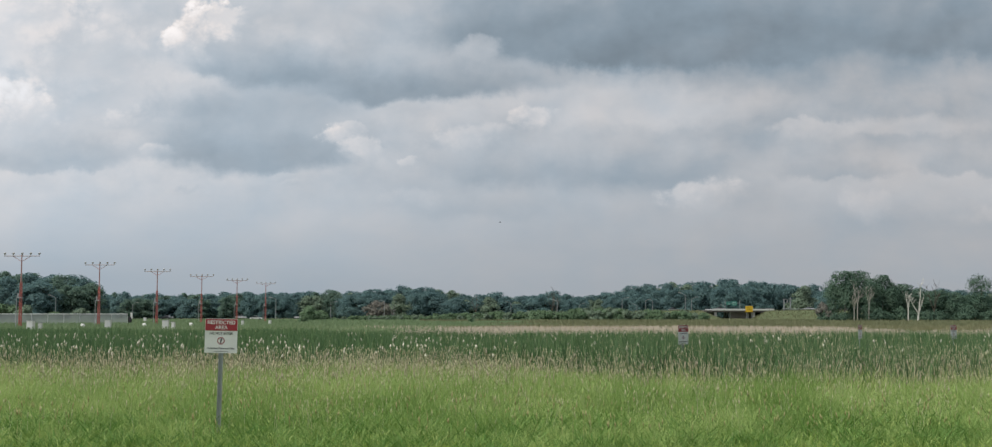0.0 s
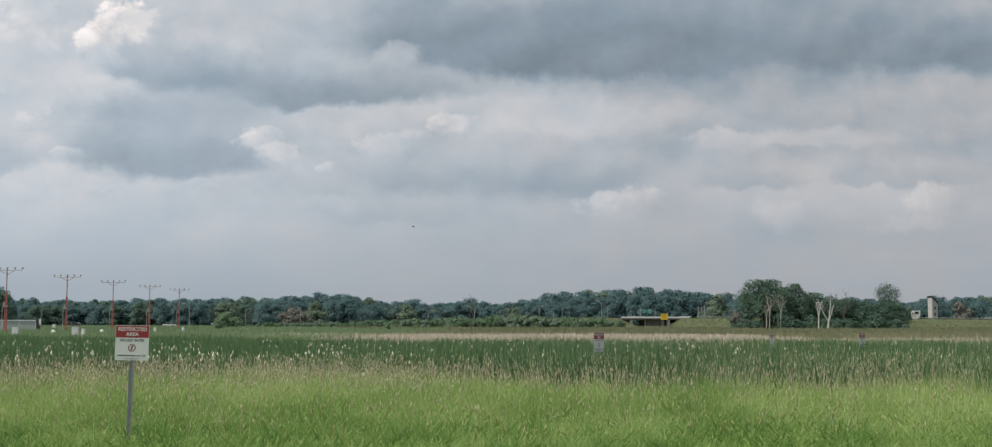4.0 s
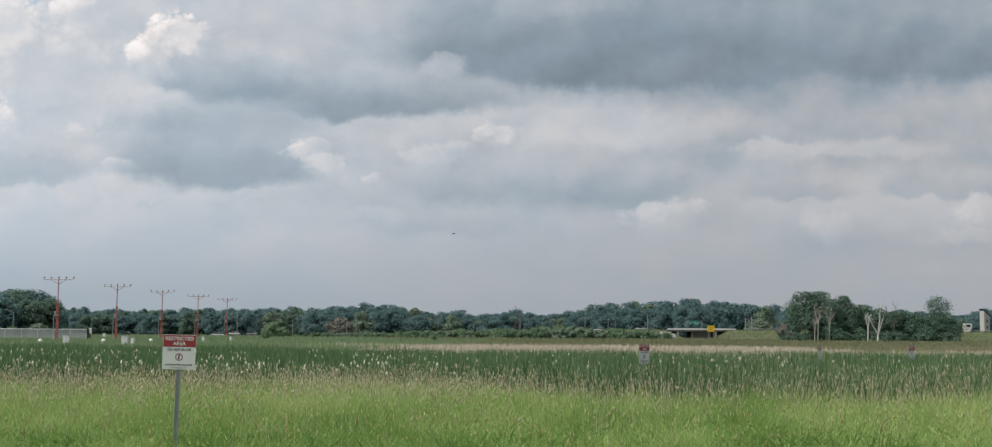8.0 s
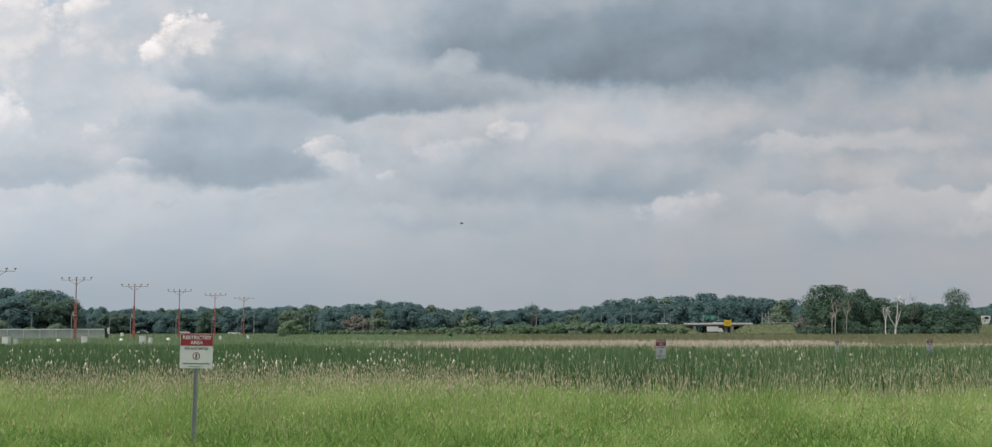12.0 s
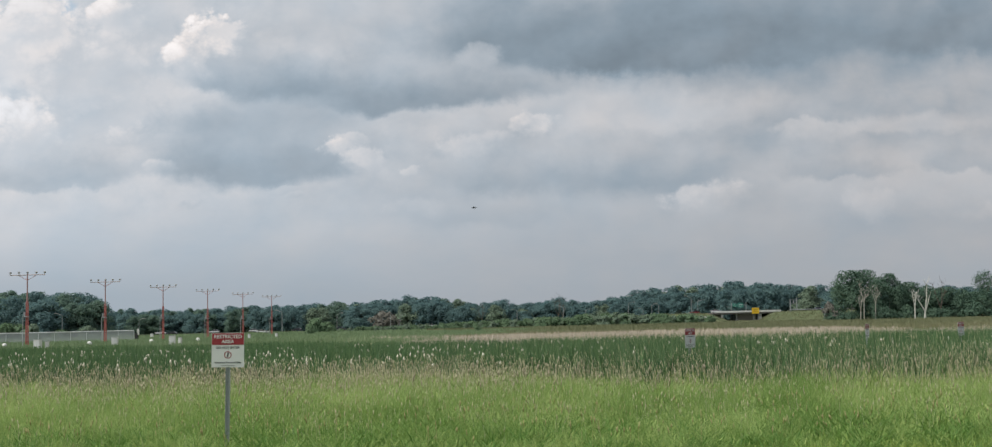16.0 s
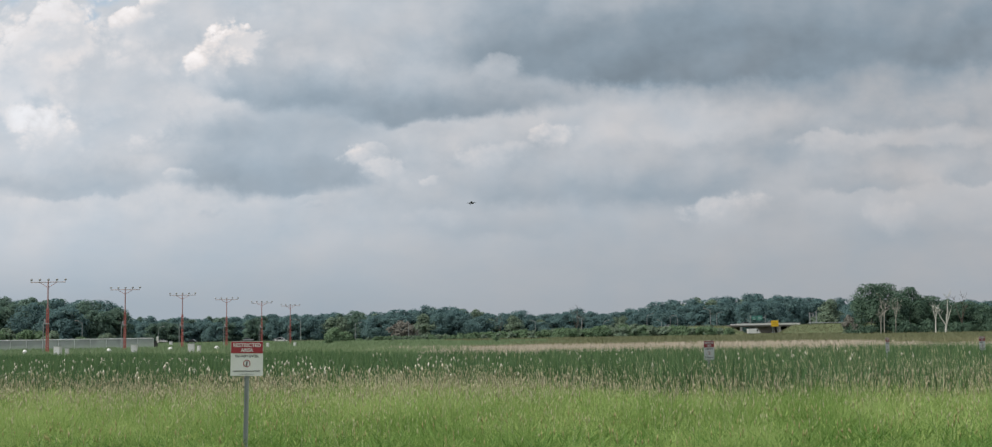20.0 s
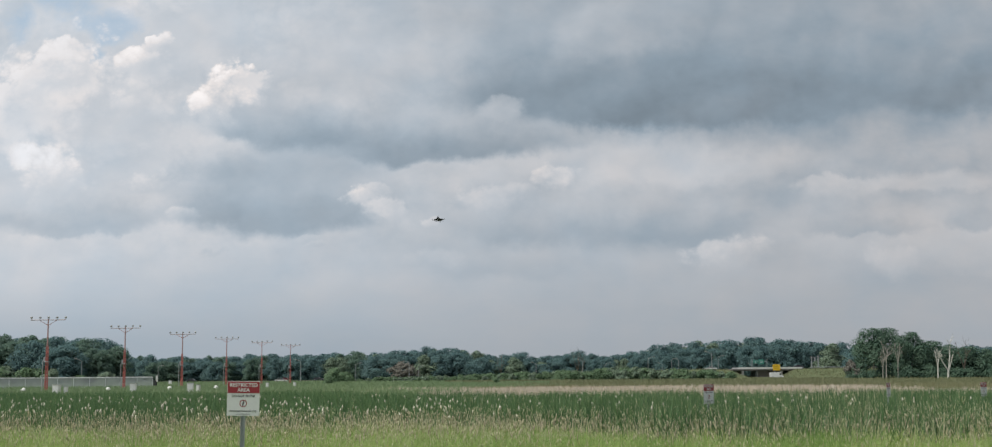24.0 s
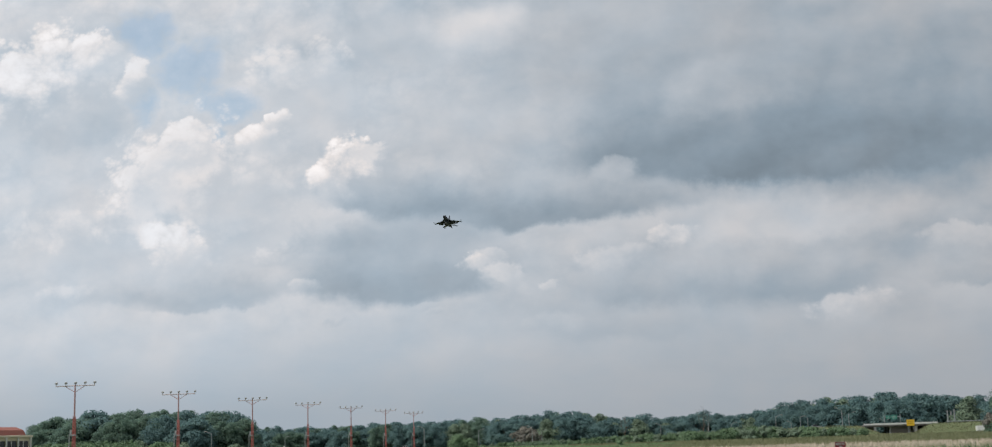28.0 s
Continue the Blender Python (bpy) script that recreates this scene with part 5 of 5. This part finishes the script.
def street_lamp_kind(h, arm):
    ob = empty("street_lamp", label="tall grey street lamp with a curved arm", category="street lamp", group="highway street lamps")
    part("pole", rod((0, 0, -0.2), (0, 0, h), 0.16, 0.10, 8), STEEL, ob)
    bm = bmesh.new()
    pts = [Vector((arm * f, 0, h + 0.9 * math.sin(f * 1.5))) for f in (0, 0.3, 0.65, 1.0)]
    for p, q in zip(pts, pts[1:]):
        rod(p, q, 0.08, 0.07, 6, bm)
    part("arm", bm, STEEL, ob)
    part("lamp_head", box(arm - 0.1, arm + 0.9, -0.18, 0.18, h + 0.82, h + 1.0, 0.04), LAMP_GREY, ob, "grey lamp head")
    return ob


def build_lamps():
    left, right = street_lamp_kind(8.0, -2.6), street_lamp_kind(8.2, 2.4)
    for s, y, k, scale in ((-0.349, 420, left, 0.95), (-0.288, 545, right, 0.8), (-0.1745, 470, left, 0.95), (-0.131, 590, right, 0.9), (-0.0885, 590, left, 1.0), (-0.081, 600, right, 0.75), (0.0118, 590, left, 0.9), (0.0485, 575, left, 1.0), (0.066, 590, right, 0.8),
                        (0.100, 545, right, 0.92), (0.1115, 585, left, 0.8), (0.1185, 575, right, 0.85), (0.124, 575, left, 0.85), (0.150, 575, left, 1.15), (0.155, 575, right, 0.9), (0.181, 585, left, 0.75)):
        x = s * y
        z = ground_height(x, y)
        copy_thing(k, pose(x, y, z) @ Matrix.Diagonal((scale, scale, scale, 1)))
    for ob in (left, right):
        for o in (*ob.children_recursive, ob):
            bpy.data.objects.remove(o)


build_lamps()


def sign_gantry(x, y):
    ob = empty("sign_gantry", pose(x, y, ground_height(x, y)), label="green highway direction signs on a steel gantry", category="road sign")
    for dx in (-0.3, 6.6):
        part("post", rod((dx, 0, -0.2), (dx, 0, 8.7), 0.15, 0.12, 10), STEEL, ob)
    part("beam", rod((-0.4, 0, 7.4), (6.7, 0, 7.4), 0.12, 0.12, 8), STEEL, ob)
    for x0, x1, z0, z1 in ((0.3, 2.2, 6.6, 8.1), (2.6, 5.2, 6.3, 8.4)):
        panel = part("sign_panel", box(x0, x1, -0.3, -0.2, z0, z1, 0.03), GREEN_SIGN, ob, "green sign panel")
        for k in range(2):
            part("line_of_writing", box(x0 + 0.5, x1 - 0.5, -0.31, -0.301, z1 - 0.8 - 0.7 * k, z1 - 0.68 - 0.7 * k), SIGN_WHITE, panel)


sign_gantry(107.4, 590)


def yellow_sign(x, y):
    ob = empty("warning_board", pose(x, y, ground_height(x, y)), label="large yellow road sign board beside the bridge", category="road sign")
    part("post", rod((-1.1, 0, -0.2), (-1.1, 0, 5.9), 0.1, 0.1, 8), STEEL, ob)
    part("post", rod((1.1, 0, -0.2), (1.1, 0, 5.9), 0.1, 0.1, 8), STEEL, ob)
    board = part("board", box(-1.6, 1.6, -0.16, -0.1, 3.15, 5.75, 0.02), YELLOW, ob, "yellow board")
    for k in range(2):
        part("line_of_writing", box(-1.0, 1.0, -0.172, -0.161, 4.1 + 0.8 * k, 4.3 + 0.8 * k), OCHRE, board)


yellow_sign(0.2007 * 549, 549.5)


def utility_frame(x, y):
    ob = empty("utility_frame", pose(x, y, ground_height(x, y)), label="pair of tall steel utility posts joined by crossbars", category="utility pole")
    for dx in (-1.3, 1.6):
        part("post", rod((dx, 0, -0.2), (dx, 0, 7.6 + dx * 0.2), 0.3, 0.24, 8), STEEL, ob)
    for z in (3.0, 5.4, 7.0):
        part("crossbar", rod((-1.9, 0, z), (2.2, 0, z), 0.08, 0.08, 6), STEEL, ob)
    part("transformer", rod((0.2, -0.1, 5.5), (0.2, -0.1, 6.7), 0.32, 0.32, 12), STEEL, ob, "pale transformer drum")


utility_frame(0.2305 * 575, 575)


def culvert(x, y):
    ob = empty("culvert", pose(x, y, 0), label="grey concrete culvert with a dark round mouth", category="culvert")
    part("headwall", loft([[(-3.2, y0, -0.2), (1.0, y0, -0.2), (1.0, y0, 1.7), (-1.6, y0, 1.6), (-3.2, y0, 0.5)] for y0 in (0.0, 1.2)]), CONCRETE, ob)
    # a closed cylinder; the shade inside the pipe is its dark colour
    part("pipe", rod((2.4, 2.0, 0.75), (2.4, -0.1, 0.75), 1.0, 1.0, 18), INK, ob, "pipe mouth with its inner shade painted dark")


culvert(0.1625 * 545, 545)


def church(x, y):
    ob = empty("church_tower", pose(x, y, ground_height(x, y), 0, 0, 20), label="pale church tower with a slanting dark roof", category="tower")
    part("shaft", loft([[(-1.7, -1.5, z), (1.7, -1.5, z + k), (1.7, 1.5, z + k), (-1.7, 1.5, z)] for z, k in ((-0.3, 0), (8.0, 0), (14.2, -2.8))]), TOWER, ob)
    part("roof", loft([[(-1.85, -1.7, 14.3 + z), (1.85, -1.7, 11.45 + z), (1.85, 1.7, 11.45 + z), (-1.85, 1.7, 14.3 + z)] for z in (0, 0.8)]), JET_DARK, ob, "dark slanting roof")
    for z in (5.5, 8.5):
        part("window", box(-0.35, 0.35, -1.55, -1.5, z, z + 1.4), GLASS, ob)
    part("cross", rod((-1.0, 0, 14.8), (-1.0, 0, 16.6), 0.09, 0.09, 6), STEEL, ob)


church(0.4212 * 600, 600)


def white_shed(x, y):
    ob = empty("roadside_kiosk", pose(x, y, ground_height(x, y)), label="small white kiosk with a notched front on the bank", category="kiosk")
    ob.scale = (1.15, 1.15, 1.35)
    part("body", loft([[(-1.1, y0, -0.1), (0.8, y0, -0.1), (1.5, y0, 1.4), (1.5, y0, 2.6), (-1.5, y0, 2.6), (-1.5, y0, 1.3)] for y0 in (-0.8, 0.8)]), WHITE, ob)
    part("window", box(-0.8, 0.8, -0.86, -0.8, 1.5, 2.2), GLASS, ob)


white_shed(0.4070 * 551, 551.0)


# ---------------------------------------------------------------- vehicles
def car_kind(name, paint, length=4.6, width=1.8, height=1.45, van=False, label="car"):
    """Stands at its wheels' contact, nose towards +x."""
    ob = empty(name, label=label, category="car")
    h0 = 0.32
    if van:
        side = ((-0.5, h0), (0.5, h0), (0.5, 0.85), (0.40, 1.05), (0.30, height), (-0.49, height), (-0.5, 1.0))
    else:
        side = ((-0.5, h0 + 0.1), (0.49, h0), (0.5, 0.66), (0.45, 0.80), (0.24, 0.90), (-0.36, 0.94), (-0.49, 0.86))
    outline = [(f * length, z) for f, z in side]
    part("body", loft([[(x * k, y, z if abs(y) < width / 2 - 0.05 else z * 0.98 + 0.01) for x, z in outline] for y, k in ((-width / 2, 0.98), (-width / 2 + 0.12, 1.0), (width / 2 - 0.12, 1.0), (width / 2, 0.98))]), paint, ob, smooth=False)
    if van:
        part("windscreen", loft([[(0.405 * length, y, 1.08), (0.318 * length, y, height - 0.12), (0.30 * length, y, height - 0.12), (0.385 * length, y, 1.08)] for y in (-width / 2 + 0.15, width / 2 - 0.15)]), GLASS, ob)
        for s in (-1, 1):
            part("side_window", box(0.20 * length, 0.31 * length, s * width / 2 - 0.012, s * width / 2 + 0.012, 1.15, height - 0.3), GLASS, ob)
    else:
        cab = ((0.22, 0.90), (0.09, height), (-0.24, height), (-0.40, 0.93))
        part("windows", loft([[(f * length, y * (1 - 0.16 * (z > 1)), z - 0.03) for f, z in cab] for y in (-width / 2 + 0.06, width / 2 - 0.06)]), GLASS, ob, "dark glass")
        part("roof", loft([[(f * length, y, height + dz) for f, dz in ((0.10, -0.05), (0.08, 0.015), (-0.22, 0.02), (-0.25, -0.05))] for y in (-width * 0.40, width * 0.40)]), paint, ob)
    for fx in (-0.31, 0.31):
        for s in (-1, 1):
            wheel = part("wheel", rod((0, s * 0.1, 0), (0, -s * 0.1, 0), 0.33, 0.33, 18), TYRE, ob, "black tyre", at=pose(fx * length, s * (width / 2 - 0.1), 0.33))
            part("rim", rod((0, s * 0.105, 0), (0, s * 0.09, 0), 0.19, 0.19, 12), STEEL, wheel)
    for s in (-1, 1):
        part("headlight", box(0.488 * length, 0.503 * length, s * width * 0.36 - 0.17, s * width * 0.36 + 0.17, 0.60, 0.73, 0.02), SIGN_WHITE, ob)
    return ob


def truck_kind(label):
    ob = empty("box_truck", label=label, category="truck")
    part("cargo_box", box(-3.2, 1.3, -1.05, 1.05, 0.8, 2.9, 0.05), CAR_WHITE, ob, "white cargo box")
    part("cab", loft([[(1.4, y, 0.5), (3.2, y, 0.5), (3.25, y, 1.25), (2.75, y, 2.2), (1.4, y, 2.3)] for y in (-1.0, 1.0)]), CAR_WHITE, ob, "white cab")
    part("windscreen", loft([[(3.255, y, 1.3), (2.8, y, 2.12), (2.76, y, 2.12), (3.20, y, 1.3)] for y in (-0.85, 0.85)]), GLASS, ob)
    part("chassis", box(-3.1, 3.1, -0.45, 0.45, 0.42, 0.78), INK, ob)
    for x in (-2.1, 2.4):
        for s in (-1, 1):
            wheel = part("wheel", rod((0, s * 0.13, 0), (0, -s * 0.13, 0), 0.42, 0.42, 18), TYRE, ob, at=pose(x, s * 0.88, 0.42))
            part("rim", rod((0, s * 0.135, 0), (0, s * 0.11, 0), 0.23, 0.23, 12), STEEL, wheel)
    return ob


SERVICE_TRUCK = truck_kind("white box truck driving along the bank towards the bridge")

white_car = car_kind("car", CAR_WHITE, label="white car on the distant highway")
silver_car = car_kind("car", CAR_SILVER, label="silver car on the distant highway")
dark_car = car_kind("car", CAR_DARK, label="dark car on the distant highway")
red_car = car_kind("car", CAR_RED, label="red car on the distant highway")
van = car_kind("van", CAR_WHITE, 5.6, 2.0, 2.3, True, "white van on the distant highway")
# parked by the left road
for kind, x, y, turn in ((white_car, -0.190 * 470, 470, 4), (dark_car, -0.262 * 500, 500, 178)):
    tagged(copy_thing(kind, pose(x, y, 0.05, 0, 0, turn)), "car parked at the edge of the far meadow")

# highway traffic: kind, lane offset, place at 0 s, speed along x
SERVICE_VAN = tagged(copy_thing(van, pose(25, 537, 0.02)), "white van on the side road before the bridge", "van")
LANES = []
for kind, lane, x, speed in ((white_car, -5.5, -181, 24.0), (silver_car, -5.5, -144, 24.0), (white_car, -5.5, -112, 24.0), (silver_car, -5.5, 78, 24.5), (white_car, -5.5, 160, 25.0),
                             (dark_car, -5.5, -245, 24.0), (white_car, -5.5, -290, 24.0), (silver_car, -5.5, -370, 24.0), (white_car, -5.5, -415, 24.0), (dark_car, -5.5, -455, 24.0),
                             (white_car, -5.5, -493, 24.0), (silver_car, -5.5, -600, 24.0), (white_car, -5.5, -638, 24.0), (dark_car, -5.5, -665, 24.0),
                             (white_car, 5.0, -88, -24.0), (white_car, 5.0, 20, -25.0), (silver_car, 5.0, 100, -24.0), (white_car, 5.0, 140, -24.0), (white_car, 5.0, 215, -23.0), (white_car, 5.0, 255, -24.0),
                             (dark_car, 5.0, 300, -24.5), (white_car, 5.0, 372, -24.0), (red_car, 5.0, 470, -24.0), (silver_car, 5.0, 560, -23.0), (silver_car, 5.0, 660, -24.0)):
    LANES.append((copy_thing(kind, pose(x, ROAD_Y + lane, 5)), lane, x, speed))
for kind in (white_car, silver_car, dark_car, red_car, van):
    for o in (*kind.children_recursive, kind):
        bpy.data.objects.remove(o)


# ---------------------------------------------------------------- the jet
def fighter_jet():
    """Nose towards +x, wing along y; the origin lies at the wing's middle."""
    ob = empty("fighter_jet", label="dark grey single-seat fighter jet approaching with its landing gear down", category="aircraft")

    def hull(stations, sides=16):
        return loft([[(x, cy + w * math.cos(a), cz + h * math.sin(a)) for a in np.linspace(0, 2 * np.pi, sides + 1)[:-1]] for x, cy, cz, w, h in stations])
    part("fuselage", hull(((8.6, 0, -0.1, 0.03, 0.03), (7.8, 0, -0.06, 0.26, 0.26), (6.6, 0, 0.0, 0.46, 0.48), (5.0, 0, 0.05, 0.62, 0.68), (3.0, 0, 0.0, 0.85, 0.80), (0.5, 0, 0.0, 1.05, 0.78), (-3.0, 0, 0.0, 1.05, 0.75), (-5.2, 0, 0.05, 0.75, 0.68), (-6.3, 0, 0.08, 0.58, 0.58))), JET_BACKLIT, ob, smooth=True)
    part("intake", hull(((3.9, 0, -0.95, 0.62, 0.36), (3.0, 0, -0.95, 0.66, 0.42), (1.0, 0, -0.75, 0.75, 0.5), (-1.5, 0, -0.4, 0.7, 0.4))), JET_BACKLIT, ob, "air intake below the hull", smooth=True)
    part("intake_mouth", hull(((3.92, 0, -0.95, 0.52, 0.27), (3.6, 0, -0.95, 0.5, 0.25))), JET_DARK, ob)
    part("nozzle", hull(((-6.3, 0, 0.08, 0.56, 0.56), (-7.1, 0, 0.08, 0.44, 0.44))), JET_DARK, ob, "dark engine nozzle", smooth=True)
    part("canopy", hull(((6.2, 0, 0.42, 0.06, 0.05), (5.4, 0, 0.58, 0.34, 0.36), (4.4, 0, 0.68, 0.40, 0.44), (3.0, 0, 0.60, 0.36, 0.36), (1.8, 0, 0.55, 0.2, 0.18))), GLASS, ob, "dark glass canopy", smooth=True)

    def blade_part(name, root, tip, thick, label=""):
        """root and tip: leading and trailing (x, y, z)."""
        bm = bmesh.new()
        ring = []
        for (lead, trail), t in ((root, thick), (tip, thick * 0.35)):
            lead, trail = Vector(lead), Vector(trail)
            n0 = (Vector(tip[0]) - Vector(root[0])).cross(trail - lead).normalized() * t
            mid = lead.lerp(trail, 0.4)
            ring.append([lead, mid + n0, trail, mid - n0])
        loft(ring, bm)
        part(name, bm, JET_BACKLIT, ob, label)
    for s in (-1, 1):
        blade_part("wing", ((2.0, s * 0.95, 0.0), (-2.6, s * 0.95, 0.0)), ((-1.3, s * 4.75, -0.05), (-2.4, s * 4.75, -0.05)), 0.11)
        blade_part("strake", ((4.6, s * 0.6, 0.05), (1.0, s * 0.9, 0.0)), ((2.1, s * 1.25, 0.0), (1.0, s * 1.3, 0.0)), 0.06)
        blade_part("tailplane", ((-4.4, s * 0.9, -0.05), (-6.6, s * 0.9, -0.05)), ((-6.0, s * 2.8, -0.3), (-7.0, s * 2.8, -0.3)), 0.07)
        blade_part("flap", ((-2.62, s * 1.0, -0.02), (-3.2, s * 1.0, -0.32)), ((-2.45, s * 3.4, -0.05), (-2.95, s * 3.4, -0.3)), 0.04)
        rail = part("wing_tip_rail", rod((0.6, s * 4.85, -0.05), (-2.5, s * 4.85, -0.05), 0.09, 0.07, 8), JET_BACKLIT, ob)
        part("tank", hull(((2.8, s * 2.1, -0.62, 0.03, 0.03), (1.6, s * 2.1, -0.62, 0.3, 0.3), (-1.2, s * 2.1, -0.62, 0.3, 0.3), (-2.8, s * 2.1, -0.6, 0.06, 0.06)), 10), JET_BACKLIT, ob, "underwing tank", smooth=True)
        part("pylon", box(-1.4, 1.0, s * 2.1 - 0.06, s * 2.1 + 0.06, -0.4, -0.02), JET_BACKLIT, ob)
        leg = part("main_gear_leg", rod((-1.0, s * 0.7, -0.6), (-1.2, s * 1.2, -1.9), 0.09, 0.08, 8), SIGN_WHITE, ob, "pale landing gear leg")
        part("gear_wheel", rod((-1.2, s * 1.1, -1.95), (-1.2, s * 1.34, -1.95), 0.36, 0.36, 16), TYRE, leg)
        part("gear_door", box(-1.7, -0.5, s * 1.0 - 0.03, s * 1.0 + 0.03, -1.4, -0.7), JET_BACKLIT, ob)
    blade_part("tail_fin", ((-2.6, 0, 0.6), (-6.2, 0, 0.55)), ((-5.6, 0, 3.9), (-6.9, 0, 3.9)), 0.10)
    leg = part("nose_gear_leg", rod((3.6, 0, -1.2), (3.8, 0, -2.05), 0.07, 0.06, 8), SIGN_WHITE, ob, "pale landing gear leg")
    part("gear_wheel", rod((3.8, -0.11, -2.1), (3.8, 0.11, -2.1), 0.26, 0.26, 16), TYRE, leg)
    part("landing_light", rod((3.86, 0, -1.6), (3.93, 0, -1.6), 0.1, 0.1, 10), SIGN_WHITE, leg)
    return ob


JET = fighter_jet()


def motions():
    # the jet comes down a shallow glide path along the line of masts
    flight = ((0.0, 12.0, 3663.0, 271.0), (3.0, 2.0, 3317.5, 251.0), (8.0, -13.4, 2743.4, 216.8), (11.0, -22.2, 2398.6, 199.6), (17.0, -40.6, 1708.8, 162.1),
              (20.0, -51.0, 1363.6, 143.1), (25.0, -60.5, 787.8, 104.6), (28.0, -66.7, 440.0, 78.6))
    walk(JET, [(t, pose(x, y, z + EYE, 0, 0, 269.5) @ pose(0, 0, 0, 0, -4.5, 0) @ pose(0, 0, 0, 3.0)) for t, x, y, z in flight])
    # a white truck and then a white van follow the side road at the bank's foot, past the bridge
    for ob, way in ((SERVICE_TRUCK, ((0.0, 56.0), (6.0, 80.6), (8.0, 89.0), (10.0, 95.5), (11.0, 98.9), (13.5, 106.0), (14.0, 107.5), (14.5, 111.5), (15.0, 119.7), (15.5, 129.7), (16.0, 140.0), (17.0, 160.0), (21.0, 236.0), (28.0, 360.0))),
                    (SERVICE_VAN, ((0.0, 25.0), (8.0, 56.0), (14.0, 78.0), (15.0, 81.5), (17.0, 89.3), (18.0, 92.6), (19.0, 95.7), (20.0, 98.6), (21.0, 101.6), (21.5, 102.8), (23.5, 106.6), (25.0, 108.7), (26.0, 109.6), (26.5, 112.0), (27.0, 117.0), (28.0, 136.0)))):
        walk(ob, [(t, pose(x, 536.5, 0.02)) for t, x in way])
    for ob, lane, x0, speed in LANES:
        rows = []
        for k in range(15):
            t = 2.0 * k
            x = x0 + speed * t
            rows.append((t, pose(x, ROAD_Y + lane, bank_height(x) + 0.1 + (0.12 if 88 < x < 122 else 0.0), 0, 0, 0 if speed > 0 else 180)))
        walk(ob, rows)


motions()
